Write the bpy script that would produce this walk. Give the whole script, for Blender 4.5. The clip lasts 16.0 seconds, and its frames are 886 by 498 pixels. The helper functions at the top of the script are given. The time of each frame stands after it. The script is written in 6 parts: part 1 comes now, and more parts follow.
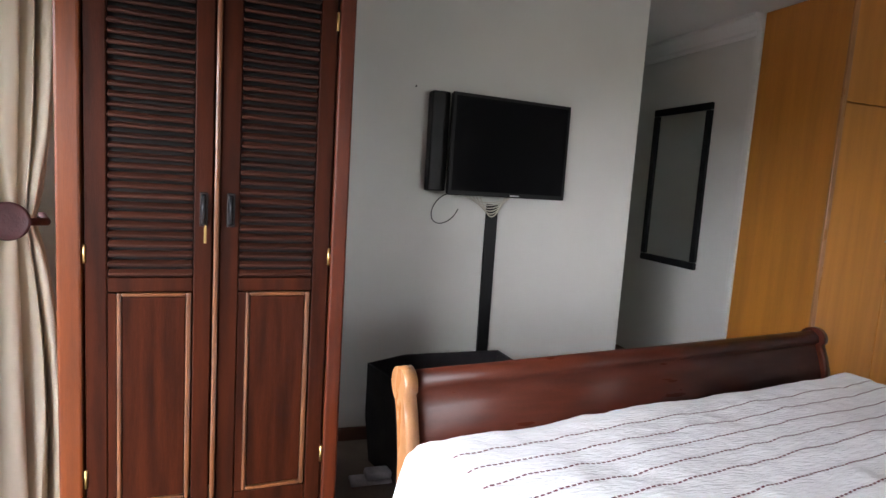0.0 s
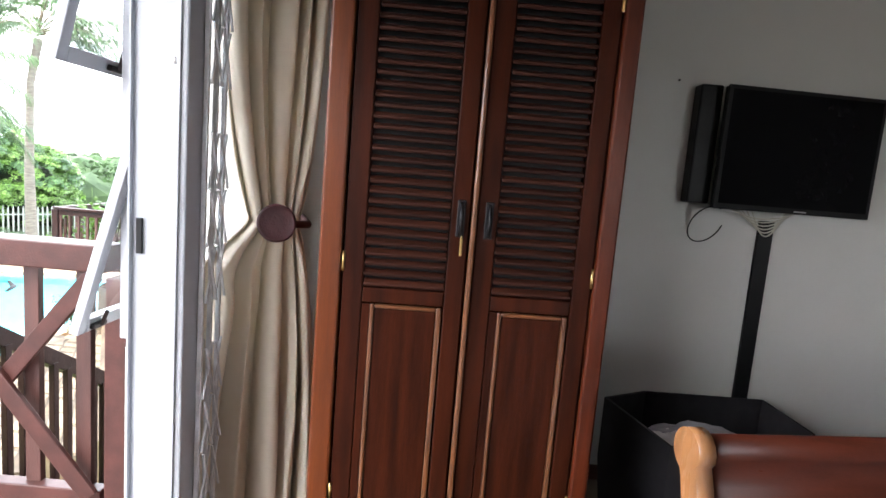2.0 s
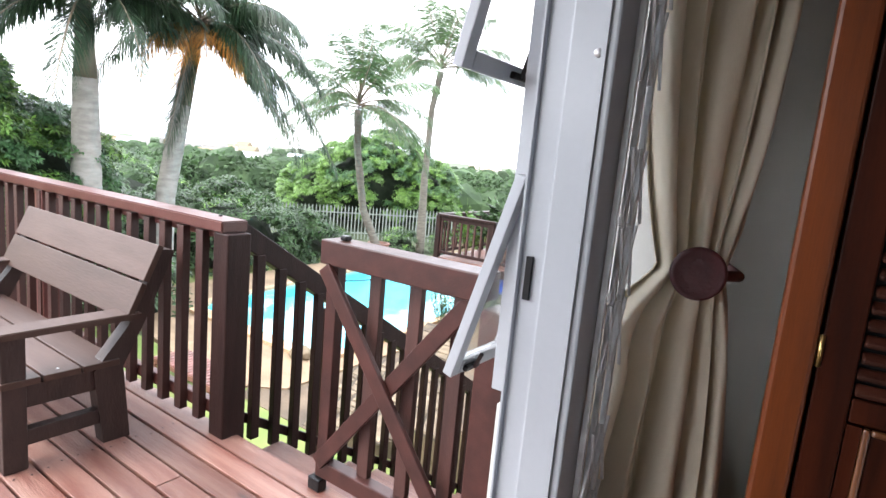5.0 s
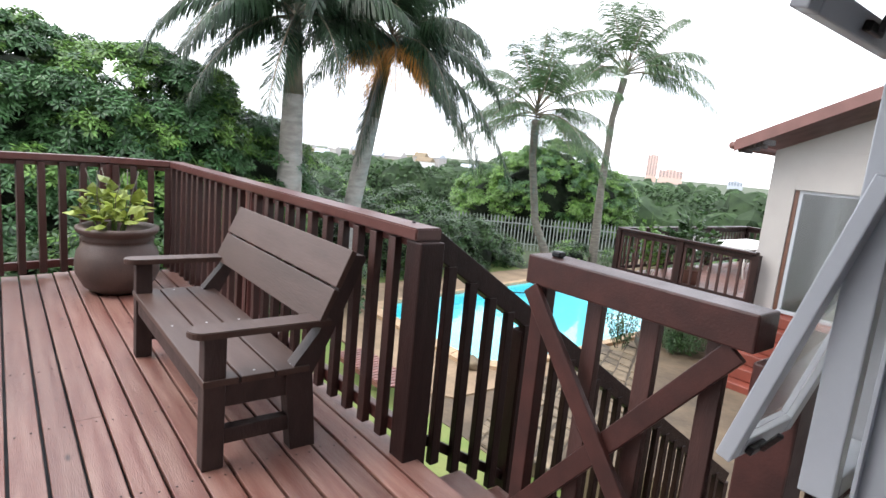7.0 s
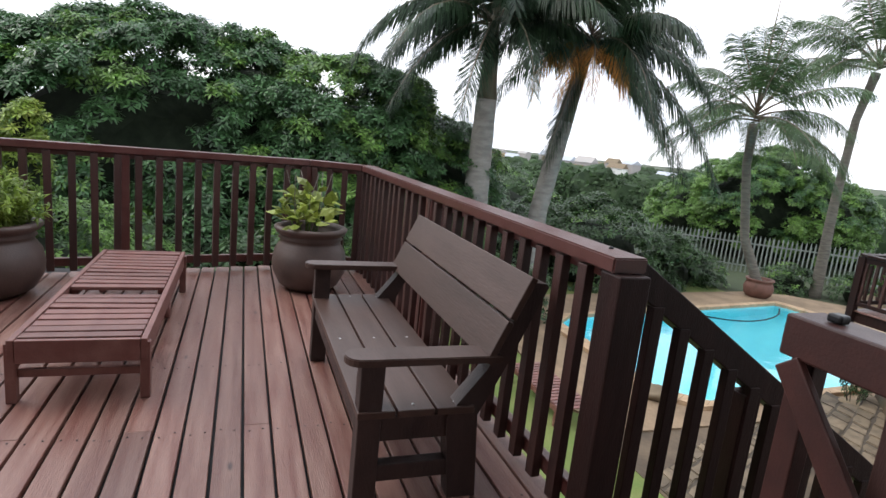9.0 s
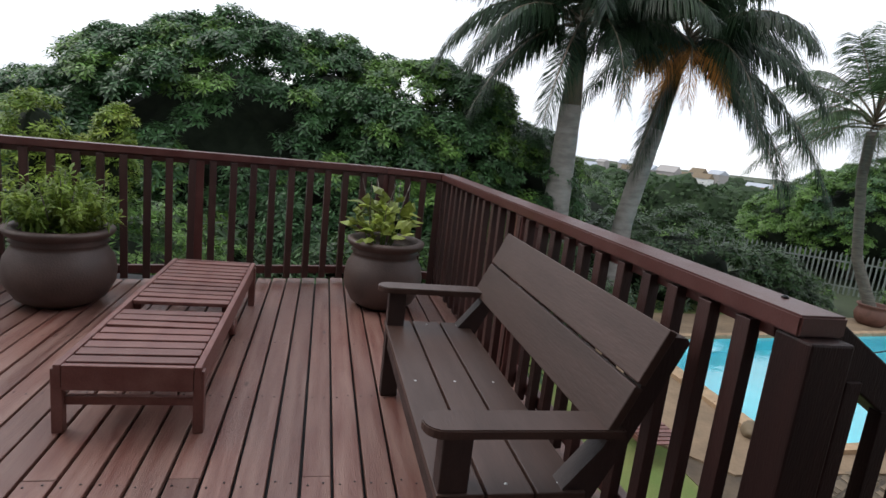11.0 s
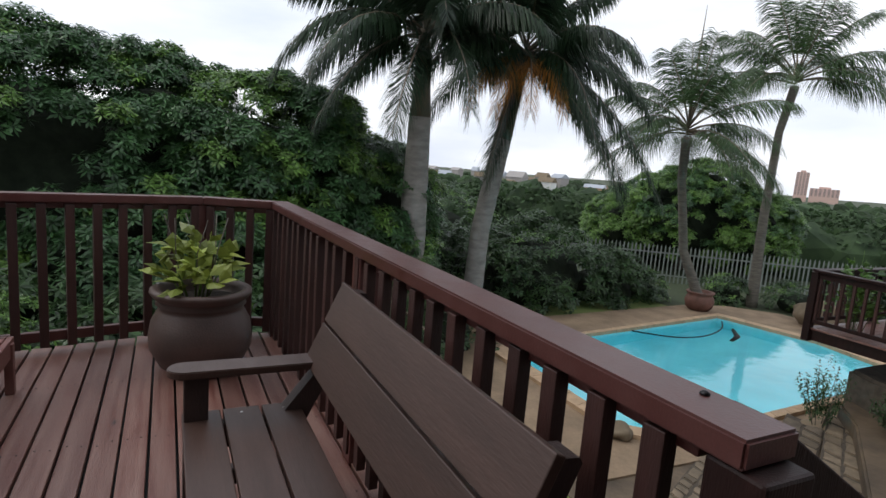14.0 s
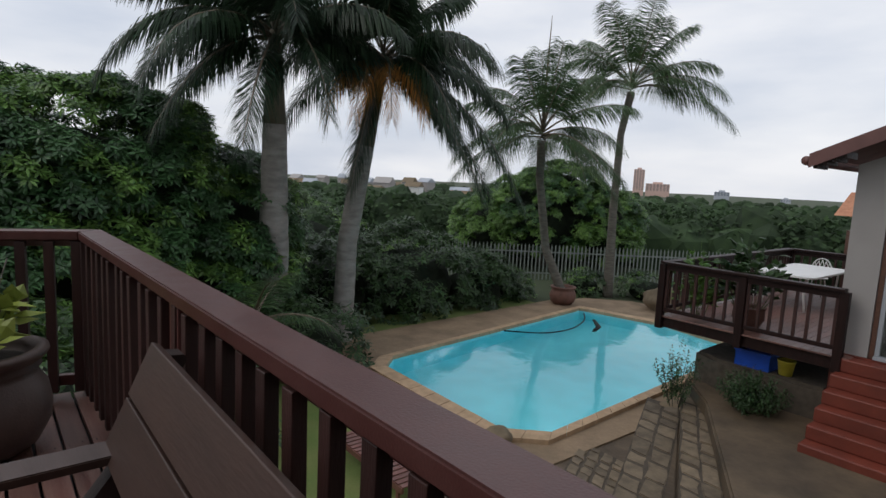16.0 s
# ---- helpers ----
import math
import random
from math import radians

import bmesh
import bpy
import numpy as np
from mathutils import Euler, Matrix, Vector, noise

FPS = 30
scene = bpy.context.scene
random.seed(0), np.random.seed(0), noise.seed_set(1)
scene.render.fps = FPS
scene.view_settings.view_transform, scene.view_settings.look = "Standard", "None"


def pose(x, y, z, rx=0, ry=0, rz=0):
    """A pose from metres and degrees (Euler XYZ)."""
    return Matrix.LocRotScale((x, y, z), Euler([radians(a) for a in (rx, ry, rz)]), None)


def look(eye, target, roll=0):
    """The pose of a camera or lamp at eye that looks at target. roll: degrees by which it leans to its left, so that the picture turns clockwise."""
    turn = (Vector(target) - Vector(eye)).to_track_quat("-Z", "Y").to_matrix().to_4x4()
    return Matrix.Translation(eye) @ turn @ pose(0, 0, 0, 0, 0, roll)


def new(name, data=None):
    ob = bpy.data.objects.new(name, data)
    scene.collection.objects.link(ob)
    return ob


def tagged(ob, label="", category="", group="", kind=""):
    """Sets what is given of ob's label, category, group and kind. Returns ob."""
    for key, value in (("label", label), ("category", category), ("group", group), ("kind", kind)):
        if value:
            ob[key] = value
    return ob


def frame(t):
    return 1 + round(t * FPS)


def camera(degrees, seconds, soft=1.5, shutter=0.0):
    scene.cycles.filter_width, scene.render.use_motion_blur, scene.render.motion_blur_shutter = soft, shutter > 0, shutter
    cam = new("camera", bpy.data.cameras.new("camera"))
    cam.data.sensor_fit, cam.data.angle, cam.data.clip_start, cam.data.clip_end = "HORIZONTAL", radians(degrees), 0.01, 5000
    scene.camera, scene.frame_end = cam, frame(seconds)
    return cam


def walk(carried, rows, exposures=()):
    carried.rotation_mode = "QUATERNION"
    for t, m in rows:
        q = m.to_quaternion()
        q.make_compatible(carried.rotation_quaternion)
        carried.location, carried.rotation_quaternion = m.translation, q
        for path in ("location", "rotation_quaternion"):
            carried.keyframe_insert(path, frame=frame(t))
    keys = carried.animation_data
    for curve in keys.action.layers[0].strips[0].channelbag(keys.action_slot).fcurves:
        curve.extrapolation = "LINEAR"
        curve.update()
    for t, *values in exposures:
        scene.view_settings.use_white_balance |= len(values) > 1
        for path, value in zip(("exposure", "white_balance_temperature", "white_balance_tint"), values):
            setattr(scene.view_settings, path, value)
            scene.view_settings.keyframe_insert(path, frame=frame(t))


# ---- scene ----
cam = camera(75.9, 16.0)
PATH = [
    (0, (1.797, 0.023, 1.465), (2.427, 1.907, 1.234), 3.7),
    (0.5, (1.758, 0.13, 1.463), (2.244, 2.055, 1.221), 4.0),
    (1, (1.725, 0.23, 1.467), (2.045, 2.189, 1.219), 4.2),
    (1.5, (1.676, 0.306, 1.446), (1.82, 2.286, 1.201), 4.4),
    (2, (1.614, 0.344, 1.454), (1.59, 2.327, 1.195), 4.7),
    (2.5, (1.556, 0.4, 1.458), (1.349, 2.371, 1.194), 4.9),
    (3, (1.497, 0.488, 1.465), (1.105, 2.43, 1.191), 5.1),
    (3.5, (1.45, 0.574, 1.472), (0.878, 2.469, 1.187), 5.2),
    (4, (1.417, 0.657, 1.485), (0.647, 2.477, 1.182), 4.9),
    (4.5, (1.367, 0.737, 1.489), (0.396, 2.455, 1.165), 4.9),
    (5, (1.295, 0.76, 1.465), (0.175, 2.387, 1.149), 5.3),
    (7.5, (0.819, 0.971, 1.41), (-0.811, 2.078, 1.065), 5.5),
    (8, (0.71, 1.035, 1.415), (-1.005, 2.0, 1.058), 5.7),
    (8.5, (0.626, 1.094, 1.42), (-1.166, 1.903, 1.051), 6.0),
    (9, (0.553, 1.121, 1.416), (-1.292, 1.794, 1.037), 6.0),
    (9.5, (0.47, 1.096, 1.4), (-1.414, 1.649, 1.019), 6.2),
    (10, (0.34, 1.109, 1.393), (-1.572, 1.552, 1.006), 6.5),
    (12.5, (-0.223, 1.327, 1.44), (-2.14, 1.751, 1.058), 6.4),
    (13, (-0.303, 1.395, 1.444), (-2.195, 1.935, 1.086), 6.2),
    (13.5, (-0.399, 1.45, 1.45), (-2.244, 2.149, 1.122), 5.5),
    (14, (-0.491, 1.485, 1.482), (-2.264, 2.362, 1.183), 4.6),
    (14.5, (-0.575, 1.52, 1.487), (-2.281, 2.527, 1.212), 3.7),
    (15, (-0.674, 1.59, 1.487), (-2.316, 2.701, 1.226), 3.3),
    (15.5, (-0.732, 1.667, 1.51), (-2.321, 2.855, 1.255), 3.0),
    (16, (-0.822, 1.759, 1.527), (-2.358, 3.014, 1.277), 2.8),
]
walk(cam, [(t, look(eye, target, roll)) for t, eye, target, roll in PATH],
     exposures=[(0.0, 4.42), (0.5, 4.35), (1.5, 4.0), (3.0, 3.35), (4.0, 3.05), (5.0, 2.8), (7.5, 1.65), (8.5, 1.3), (10.0, 0.75), (12.5, 0.50), (13.0, 0.46), (14.0, 0.22), (15.0, -0.1), (16.0, -0.22)])

# ---- light ----
world = bpy.data.worlds.new("world")
scene.world = world
world.use_nodes = True
wn, wl = world.node_tree.nodes, world.node_tree.links
wn.clear()
sky = wn.new("ShaderNodeTexSky")
sky.sky_type, sky.sun_disc = "NISHITA", False
sky.sun_elevation, sky.sun_rotation = radians(48), radians(200)
sky.air_density, sky.dust_density, sky.ozone_density = 1.0, 4.0, 1.0
skyscale = wn.new("ShaderNodeMixRGB")
skyscale.blend_type, skyscale.inputs[0].default_value, skyscale.inputs[2].default_value = "MULTIPLY", 1.0, (0.09, 0.09, 0.09, 1)
wl.new(sky.outputs[0], skyscale.inputs[1])
coord = wn.new("ShaderNodeTexCoord")
cmap = wn.new("ShaderNodeMapping")
cmap.inputs["Scale"].default_value = (1.2, 1.2, 4.5)
wl.new(coord.outputs["Generated"], cmap.inputs[0])
cnoise = wn.new("ShaderNodeTexNoise")
cnoise.inputs["Scale"].default_value, cnoise.inputs["Detail"].default_value = 2.2, 6
wl.new(cmap.outputs[0], cnoise.inputs[0])
cramp = wn.new("ShaderNodeValToRGB")
cramp.color_ramp.elements[0].position, cramp.color_ramp.elements[0].color = 0.3, (0.70, 0.76, 0.88, 1)
cramp.color_ramp.elements[1].position, cramp.color_ramp.elements[1].color = 0.7, (1.05, 1.06, 1.10, 1)
wl.new(cnoise.outputs["Fac"], cramp.inputs[0])
skymix = wn.new("ShaderNodeMixRGB")
skymix.inputs[0].default_value = 0.85
wl.new(skyscale.outputs[0], skymix.inputs[1])
wl.new(cramp.outputs[0], skymix.inputs[2])
wbg = wn.new("ShaderNodeBackground")
wbg.inputs[1].default_value = 1.12
wl.new(skymix.outputs[0], wbg.inputs[0])
wout = wn.new("ShaderNodeOutputWorld")
wl.new(wbg.outputs[0], wout.inputs[0])

sun = new("sun", bpy.data.lights.new("sun", "SUN"))
sun.data.energy, sun.data.angle, sun.data.color = 0.6, radians(25), (1.0, 0.97, 0.92)
sun.matrix_world = look((0, 0, 30), (8.0, 14.0, 12.0))

# fill lamp added in an unseen south window opening to brighten the bedroom
room_fill = new("room_fill_light", bpy.data.lights.new("room_fill_light", "AREA"))
room_fill.data.shape, room_fill.data.size, room_fill.data.size_y = "RECTANGLE", 1.4, 1.1
room_fill.data.energy, room_fill.data.color = 0.9, (0.95, 0.98, 1.0)
room_fill.matrix_world = look((4.9, -3.10, 1.55), (4.9, 0.0, 0.5))


# ---- materials ----
def mat(name, color, rough=0.6, metal=0.0, var=0.25, scale=8.0, stretch=(1, 1, 1), bump=0.15, bscale=60.0, color2=None,
        random_var=0.0, spec=0.5, coat=0.0, islands=False, trans=0.0):
    """Two-scale procedural surface: broad stains and fine grain, with relief."""
    m = bpy.data.materials.new(name)
    m.use_nodes = True
    n, l = m.node_tree.nodes, m.node_tree.links
    b = n["Principled BSDF"]
    b.inputs["Roughness"].default_value, b.inputs["Metallic"].default_value = rough, metal
    b.inputs["Specular IOR Level"].default_value, b.inputs["Coat Weight"].default_value = spec, coat
    tc = n.new("ShaderNodeTexCoord")
    mp = n.new("ShaderNodeMapping")
    mp.inputs["Scale"].default_value = stretch
    l.new(tc.outputs["Object"], mp.inputs[0])
    big = n.new("ShaderNodeTexNoise")
    big.inputs["Scale"].default_value, big.inputs["Detail"].default_value = scale, 5
    fine = n.new("ShaderNodeTexNoise")
    fine.inputs["Scale"].default_value, fine.inputs["Detail"].default_value = bscale, 4
    l.new(mp.outputs[0], big.inputs[0])
    l.new(mp.outputs[0], fine.inputs[0])
    c2 = color2 or tuple(c * (1 - var) for c in color)
    mix = n.new("ShaderNodeMixRGB")
    mix.inputs[1].default_value, mix.inputs[2].default_value = (*color, 1), (*c2, 1)
    ramp = n.new("ShaderNodeMapRange")
    ramp.inputs[1].default_value, ramp.inputs[2].default_value = 0.35, 0.68
    l.new(big.outputs["Fac"], ramp.inputs[0])
    l.new(ramp.outputs[0], mix.inputs[0])
    hsv = n.new("ShaderNodeHueSaturation")
    l.new(mix.outputs[0], hsv.inputs["Color"])
    val = n.new("ShaderNodeMapRange")
    val.inputs[3].default_value, val.inputs[4].default_value = 1 - var * 0.5, 1 + var * 0.5
    l.new(fine.outputs["Fac"], val.inputs[0])
    last = val.outputs[0]
    if random_var:
        src = n.new("ShaderNodeNewGeometry").outputs["Random Per Island"] if islands else n.new("ShaderNodeObjectInfo").outputs["Random"]
        rv = n.new("ShaderNodeMapRange")
        rv.inputs[3].default_value, rv.inputs[4].default_value = 1 - random_var, 1 + random_var
        l.new(src, rv.inputs[0])
        mul = n.new("ShaderNodeMath")
        mul.operation = "MULTIPLY"
        l.new(rv.outputs[0], mul.inputs[0])
        l.new(last, mul.inputs[1])
        last = mul.outputs[0]
    l.new(last, hsv.inputs["Value"])
    l.new(hsv.outputs[0], b.inputs["Base Color"])
    rr = n.new("ShaderNodeMapRange")
    rr.inputs[3].default_value, rr.inputs[4].default_value = max(0.02, rough - 0.1), min(1, rough + 0.12)
    l.new(big.outputs["Fac"], rr.inputs[0])
    l.new(rr.outputs[0], b.inputs["Roughness"])
    if bump:
        bp = n.new("ShaderNodeBump")
        bp.inputs["Strength"].default_value, bp.inputs["Distance"].default_value = bump, 0.01
        l.new(fine.outputs["Fac"], bp.inputs["Height"])
        l.new(bp.outputs[0], b.inputs["Normal"])
    if trans:
        b.inputs["Transmission Weight"].default_value = trans
    return m


def glass(name, tint=(1, 1, 1), rough=0.0):
    m = bpy.data.materials.new(name)
    m.use_nodes = True
    b = m.node_tree.nodes["Principled BSDF"]
    b.inputs["Base Color"].default_value = (*tint, 1)
    b.inputs["Transmission Weight"].default_value, b.inputs["Roughness"].default_value, b.inputs["IOR"].default_value = 1.0, rough, 1.45
    return m


def leafy(name, color, color2, rough=0.5):
    """Foliage: each leaf its own tone."""
    m = mat(name, color, rough, var=0.3, scale=1.2, color2=color2, bump=0.0, random_var=0.45, islands=True, spec=0.4)
    b = m.node_tree.nodes["Principled BSDF"]
    n, l = m.node_tree.nodes, m.node_tree.links
    through_leaf, both = n.new("ShaderNodeBsdfTranslucent"), n.new("ShaderNodeMixShader")
    both.inputs[0].default_value = 0.3
    l.new(b.inputs["Base Color"].links[0].from_socket, through_leaf.inputs[0])
    l.new(b.outputs[0], both.inputs[1])
    l.new(through_leaf.outputs[0], both.inputs[2])
    l.new(both.outputs[0], n["Material Output"].inputs[0])
    return m


M_WALL = mat("wall_paint", (0.63, 0.63, 0.60), 0.85, var=0.05, scale=2.0, bump=0.06, bscale=150)
M_CEIL = mat("ceiling_paint", (0.70, 0.70, 0.69), 0.9, var=0.04, scale=2.0, bump=0.04, bscale=120)
M_FLOOR = mat("brown_tile", (0.16, 0.12, 0.095), 0.55, var=0.3, scale=5)
M_SKIRT = mat("skirting_wood", (0.12, 0.055, 0.035), 0.4, var=0.3, scale=4, stretch=(1, 8, 8))
M_WARD = mat("mahogany", (0.043, 0.0088, 0.0030), 0.42, var=0.6, scale=3, stretch=(9, 9, 0.7), bump=0.10, bscale=45, spec=0.10)
M_WARDE = mat("orange_pine", (0.135, 0.030, 0.0055), 0.36, var=0.4, scale=3, stretch=(9, 9, 0.6), bump=0.08, bscale=45, spec=0.3)
M_WARDR = mat("red_stained_post", (0.095, 0.018, 0.006), 0.34, var=0.45, scale=3, stretch=(9, 9, 0.7), bump=0.08, bscale=45, spec=0.25)
M_LOUV = mat("mahogany_slat", (0.046, 0.0135, 0.0075), 0.45, var=0.5, scale=3, stretch=(0.8, 9, 9), bump=0.15, bscale=45, spec=0.2, random_var=0.3)
M_BEAD = mat("worn_bead", (0.16, 0.055, 0.018), 0.32, var=0.45, scale=6, stretch=(4, 4, 1), bump=0.1, coat=0.2)
M_IRON = mat("black_iron", (0.02, 0.02, 0.022), 0.35, metal=0.6, var=0.3)
M_BRASS = mat("brass", (0.65, 0.46, 0.18), 0.3, metal=1.0, var=0.2)
M_CURT = mat("cream_curtain", (0.76, 0.69, 0.56), 0.75, var=0.12, scale=3, stretch=(2, 2, 0.4), bump=0.12, bscale=220)
_cn, _cl = M_CURT.node_tree.nodes, M_CURT.node_tree.links
_tr, _ms = _cn.new("ShaderNodeBsdfTranslucent"), _cn.new("ShaderNodeMixShader")
_tr.inputs[0].default_value, _ms.inputs[0].default_value = (0.9, 0.82, 0.68, 1), 0.15
_cl.new(_cn["Principled BSDF"].outputs[0], _ms.inputs[1])
_cl.new(_tr.outputs[0], _ms.inputs[2])
_cl.new(_ms.outputs[0], _cn["Material Output"].inputs[0])
M_TIE = mat("maroon_leather", (0.060, 0.013, 0.016), 0.45, var=0.35, scale=20, bump=0.2, bscale=120)
M_ALU = mat("white_aluminium", (0.36, 0.38, 0.41), 0.32, metal=0.0, var=0.06, scale=4, bump=0.03)
M_STEEL = mat("galvanised_steel", (0.70, 0.71, 0.72), 0.4, metal=0.35, var=0.25, scale=14)
# black plastic; also stands in for shade behind slats and under deck boards
M_BLACK = mat("black_plastic_and_gap_shade", (0.009, 0.009, 0.010), 0.45, spec=0.2, var=0.2, bump=0.05, bscale=200)
M_SCREEN = mat("dark_screen", (0.004, 0.004, 0.005), 0.14, spec=0.12, var=0.1, bump=0.0)
M_CABLE = mat("cream_cable", (0.55, 0.52, 0.45), 0.5, var=0.15)
M_BIN = mat("dark_fabric", (0.018, 0.016, 0.020), 0.85, var=0.3, scale=10, bump=0.3, bscale=300)
M_CLOTH = mat("mixed_laundry", (0.55, 0.56, 0.60), 0.9, var=0.4, scale=9, color2=(0.30, 0.30, 0.36), bump=0.3)
M_OCLOTH = mat("orange_cloth", (0.62, 0.30, 0.07), 0.9, var=0.3, scale=12, bump=0.3)
M_BED = mat("cherry_wood", (0.075, 0.016, 0.008), 0.30, var=0.4, scale=2.5, stretch=(0.8, 8, 8), bump=0.05, spec=0.25, coat=0.0)
M_BEDP = mat("honey_wood", (0.42, 0.19, 0.075), 0.28, var=0.35, scale=4, stretch=(6, 6, 1), bump=0.06, coat=0.35)
M_SHEET = mat("white_duvet", (0.92, 0.92, 0.93), 0.85, var=0.05, scale=12, stretch=(1, 5, 5), bump=0.7, bscale=26)
M_STITCH = mat("maroon_stitch", (0.16, 0.02, 0.04), 0.8, var=0.2)
M_CAB = mat("orange_veneer", (0.52, 0.205, 0.030), 0.35, var=0.22, scale=2, stretch=(7, 7, 0.5), bump=0.03, coat=0.15)
M_MIRROR = mat("mirror", (0.9, 0.9, 0.9), 0.02, metal=1.0, var=0.0, bump=0.0)
M_DECK = mat("deck_board", (0.126, 0.047, 0.035), 0.37, var=0.55, scale=2.6, stretch=(0.6, 8, 8), bump=0.35, bscale=38,
             color2=(0.210, 0.118, 0.094), random_var=0.30, spec=0.6)


def add_knots(m, size=5.0, stretch=(0.5, 1.4, 1.0), share=0.62):
    """Scattered dark knots, longer along the grain."""
    n, l = m.node_tree.nodes, m.node_tree.links
    b = n["Principled BSDF"]
    base = b.inputs["Base Color"].links[0].from_socket
    tc, mp, vor = n.new("ShaderNodeTexCoord"), n.new("ShaderNodeMapping"), n.new("ShaderNodeTexVoronoi")
    mp.inputs["Scale"].default_value, vor.inputs["Scale"].default_value = stretch, size
    l.new(tc.outputs["Object"], mp.inputs[0])
    l.new(mp.outputs[0], vor.inputs["Vector"])
    near, some, both = n.new("ShaderNodeMapRange"), n.new("ShaderNodeMath"), n.new("ShaderNodeMath")
    near.inputs[1].default_value, near.inputs[2].default_value = 0.11, 0.03
    l.new(vor.outputs["Distance"], near.inputs[0])
    some.operation, some.inputs[1].default_value = "GREATER_THAN", share
    l.new(vor.outputs["Color"], some.inputs[0])
    both.operation = "MULTIPLY"
    l.new(near.outputs[0], both.inputs[0])
    l.new(some.outputs[0], both.inputs[1])
    dark = n.new("ShaderNodeMixRGB")
    dark.inputs[2].default_value = (0.030, 0.012, 0.009, 1)
    l.new(both.outputs[0], dark.inputs[0])
    l.new(base, dark.inputs[1])
    l.new(dark.outputs[0], b.inputs["Base Color"])


add_knots(M_DECK)
M_RAIL = mat("rail_stain", (0.076, 0.0225, 0.0190), 0.33, var=0.45, scale=2.5, stretch=(4, 4, 4), bump=0.10, bscale=40,
             color2=(0.100, 0.036, 0.031), random_var=0.12, spec=0.55)
M_GATE = mat("gate_stain", (0.054, 0.0185, 0.0155), 0.42, var=0.45, scale=2.5, stretch=(4, 4, 4), bump=0.10, bscale=40, random_var=0.12, spec=0.35)
# dark stain, with shade put into the colour for posts and lower deck
M_POST = mat("dark_stain_with_shade", (0.022, 0.0085, 0.0072), 0.5, var=0.4, scale=3, stretch=(6, 6, 0.8), bump=0.25, bscale=40, random_var=0.15, spec=0.25)
M_BAL = mat("baluster_stain", (0.050, 0.019, 0.0155), 0.5, var=0.4, scale=3, stretch=(6, 6, 0.8), bump=0.25, bscale=40, random_var=0.22)
M_BENCH = mat("weathered_bench", (0.062, 0.034, 0.026), 0.45, var=0.4, scale=2.4, stretch=(0.8, 5, 5), bump=0.10, bscale=22,
              color2=(0.047, 0.026, 0.020), random_var=0.12, spec=0.38)
M_BENCHL = mat("bench_frame", (0.038, 0.020, 0.017), 0.55, var=0.4, scale=4, stretch=(3, 3, 1), bump=0.25, bscale=40)
M_LOUNGE = mat("lounger_wood", (0.130, 0.046, 0.038), 0.42, var=0.4, scale=3, stretch=(3, 3, 3), bump=0.2, bscale=40,
               color2=(0.18, 0.082, 0.068), random_var=0.2)
M_POT = mat("brown_clay", (0.088, 0.056, 0.046), 0.5, var=0.35, scale=5, bump=0.15, bscale=70, color2=(0.058, 0.037, 0.031))
M_SOIL = mat("potting_soil", (0.03, 0.022, 0.016), 0.95, var=0.5, scale=30, bump=0.6, bscale=90)
M_LEAF = leafy("mango_leaf", (0.068, 0.150, 0.054), (0.034, 0.082, 0.031), 0.36)
M_LEAFL = leafy("fresh_leaf", (0.150, 0.275, 0.058), (0.080, 0.160, 0.038), 0.38)
M_POTLEAF = leafy("pot_leaf", (0.33, 0.38, 0.075), (0.17, 0.24, 0.045), 0.4)
M_FERN = leafy("feathery_leaf", (0.13, 0.22, 0.04), (0.06, 0.12, 0.025))
M_YOUNG = leafy("young_leaf", (0.24, 0.33, 0.05), (0.12, 0.20, 0.035))
M_BUSH = leafy("bush_leaf", (0.055, 0.108, 0.036), (0.024, 0.052, 0.018), 0.38)
M_FAR = leafy("far_wood", (0.048, 0.086, 0.032), (0.024, 0.046, 0.020), 0.85)
# near-black green, painted as the shade seen between leaves
M_CORE = mat("shade_core", (0.014, 0.024, 0.010), 0.95, var=0.5, scale=4, bump=0.5, bscale=12)
M_FROND = leafy("palm_leaflet", (0.038, 0.070, 0.034), (0.018, 0.036, 0.020), 0.36)
M_FRONDL = leafy("coconut_leaflet", (0.085, 0.145, 0.058), (0.040, 0.075, 0.032), 0.42)
M_DRY = leafy("dry_frond", (0.50, 0.22, 0.04), (0.30, 0.14, 0.04), 0.8)
M_TRUNK = mat("royal_trunk", (0.30, 0.28, 0.255), 0.85, var=0.3, scale=3, stretch=(1, 1, 3), bump=0.4, bscale=22, color2=(0.20, 0.185, 0.17))
M_SHAFT = mat("crown_shaft", (0.165, 0.130, 0.090), 0.5, var=0.35, scale=3, stretch=(4, 4, 0.6), bump=0.1)
M_BARK = mat("coconut_bark", (0.155, 0.140, 0.115), 0.9, var=0.4, scale=4, stretch=(1, 1, 5), bump=0.5, bscale=20)
M_GRASS = mat("lawn", (0.105, 0.160, 0.035), 0.9, var=0.4, scale=1.5, bump=0.6, bscale=40, color2=(0.17, 0.19, 0.06))
M_GROUND = mat("wooded_ground", (0.036, 0.055, 0.024), 0.95, var=0.5, scale=0.05, bump=0.6, bscale=2, color2=(0.060, 0.072, 0.034))
M_DIRT = mat("pale_paving", (0.29, 0.205, 0.128), 0.85, var=0.4, scale=1.6, bump=0.5, bscale=18, color2=(0.19, 0.135, 0.085))
M_YARD = mat("worn_yard", (0.135, 0.094, 0.056), 0.7, var=0.5, scale=1.3, bump=0.6, bscale=14, color2=(0.060, 0.043, 0.027))
M_JOINT = mat("earth_joint", (0.085, 0.068, 0.05), 0.95, var=0.4, scale=10, bump=0.5, bscale=40)
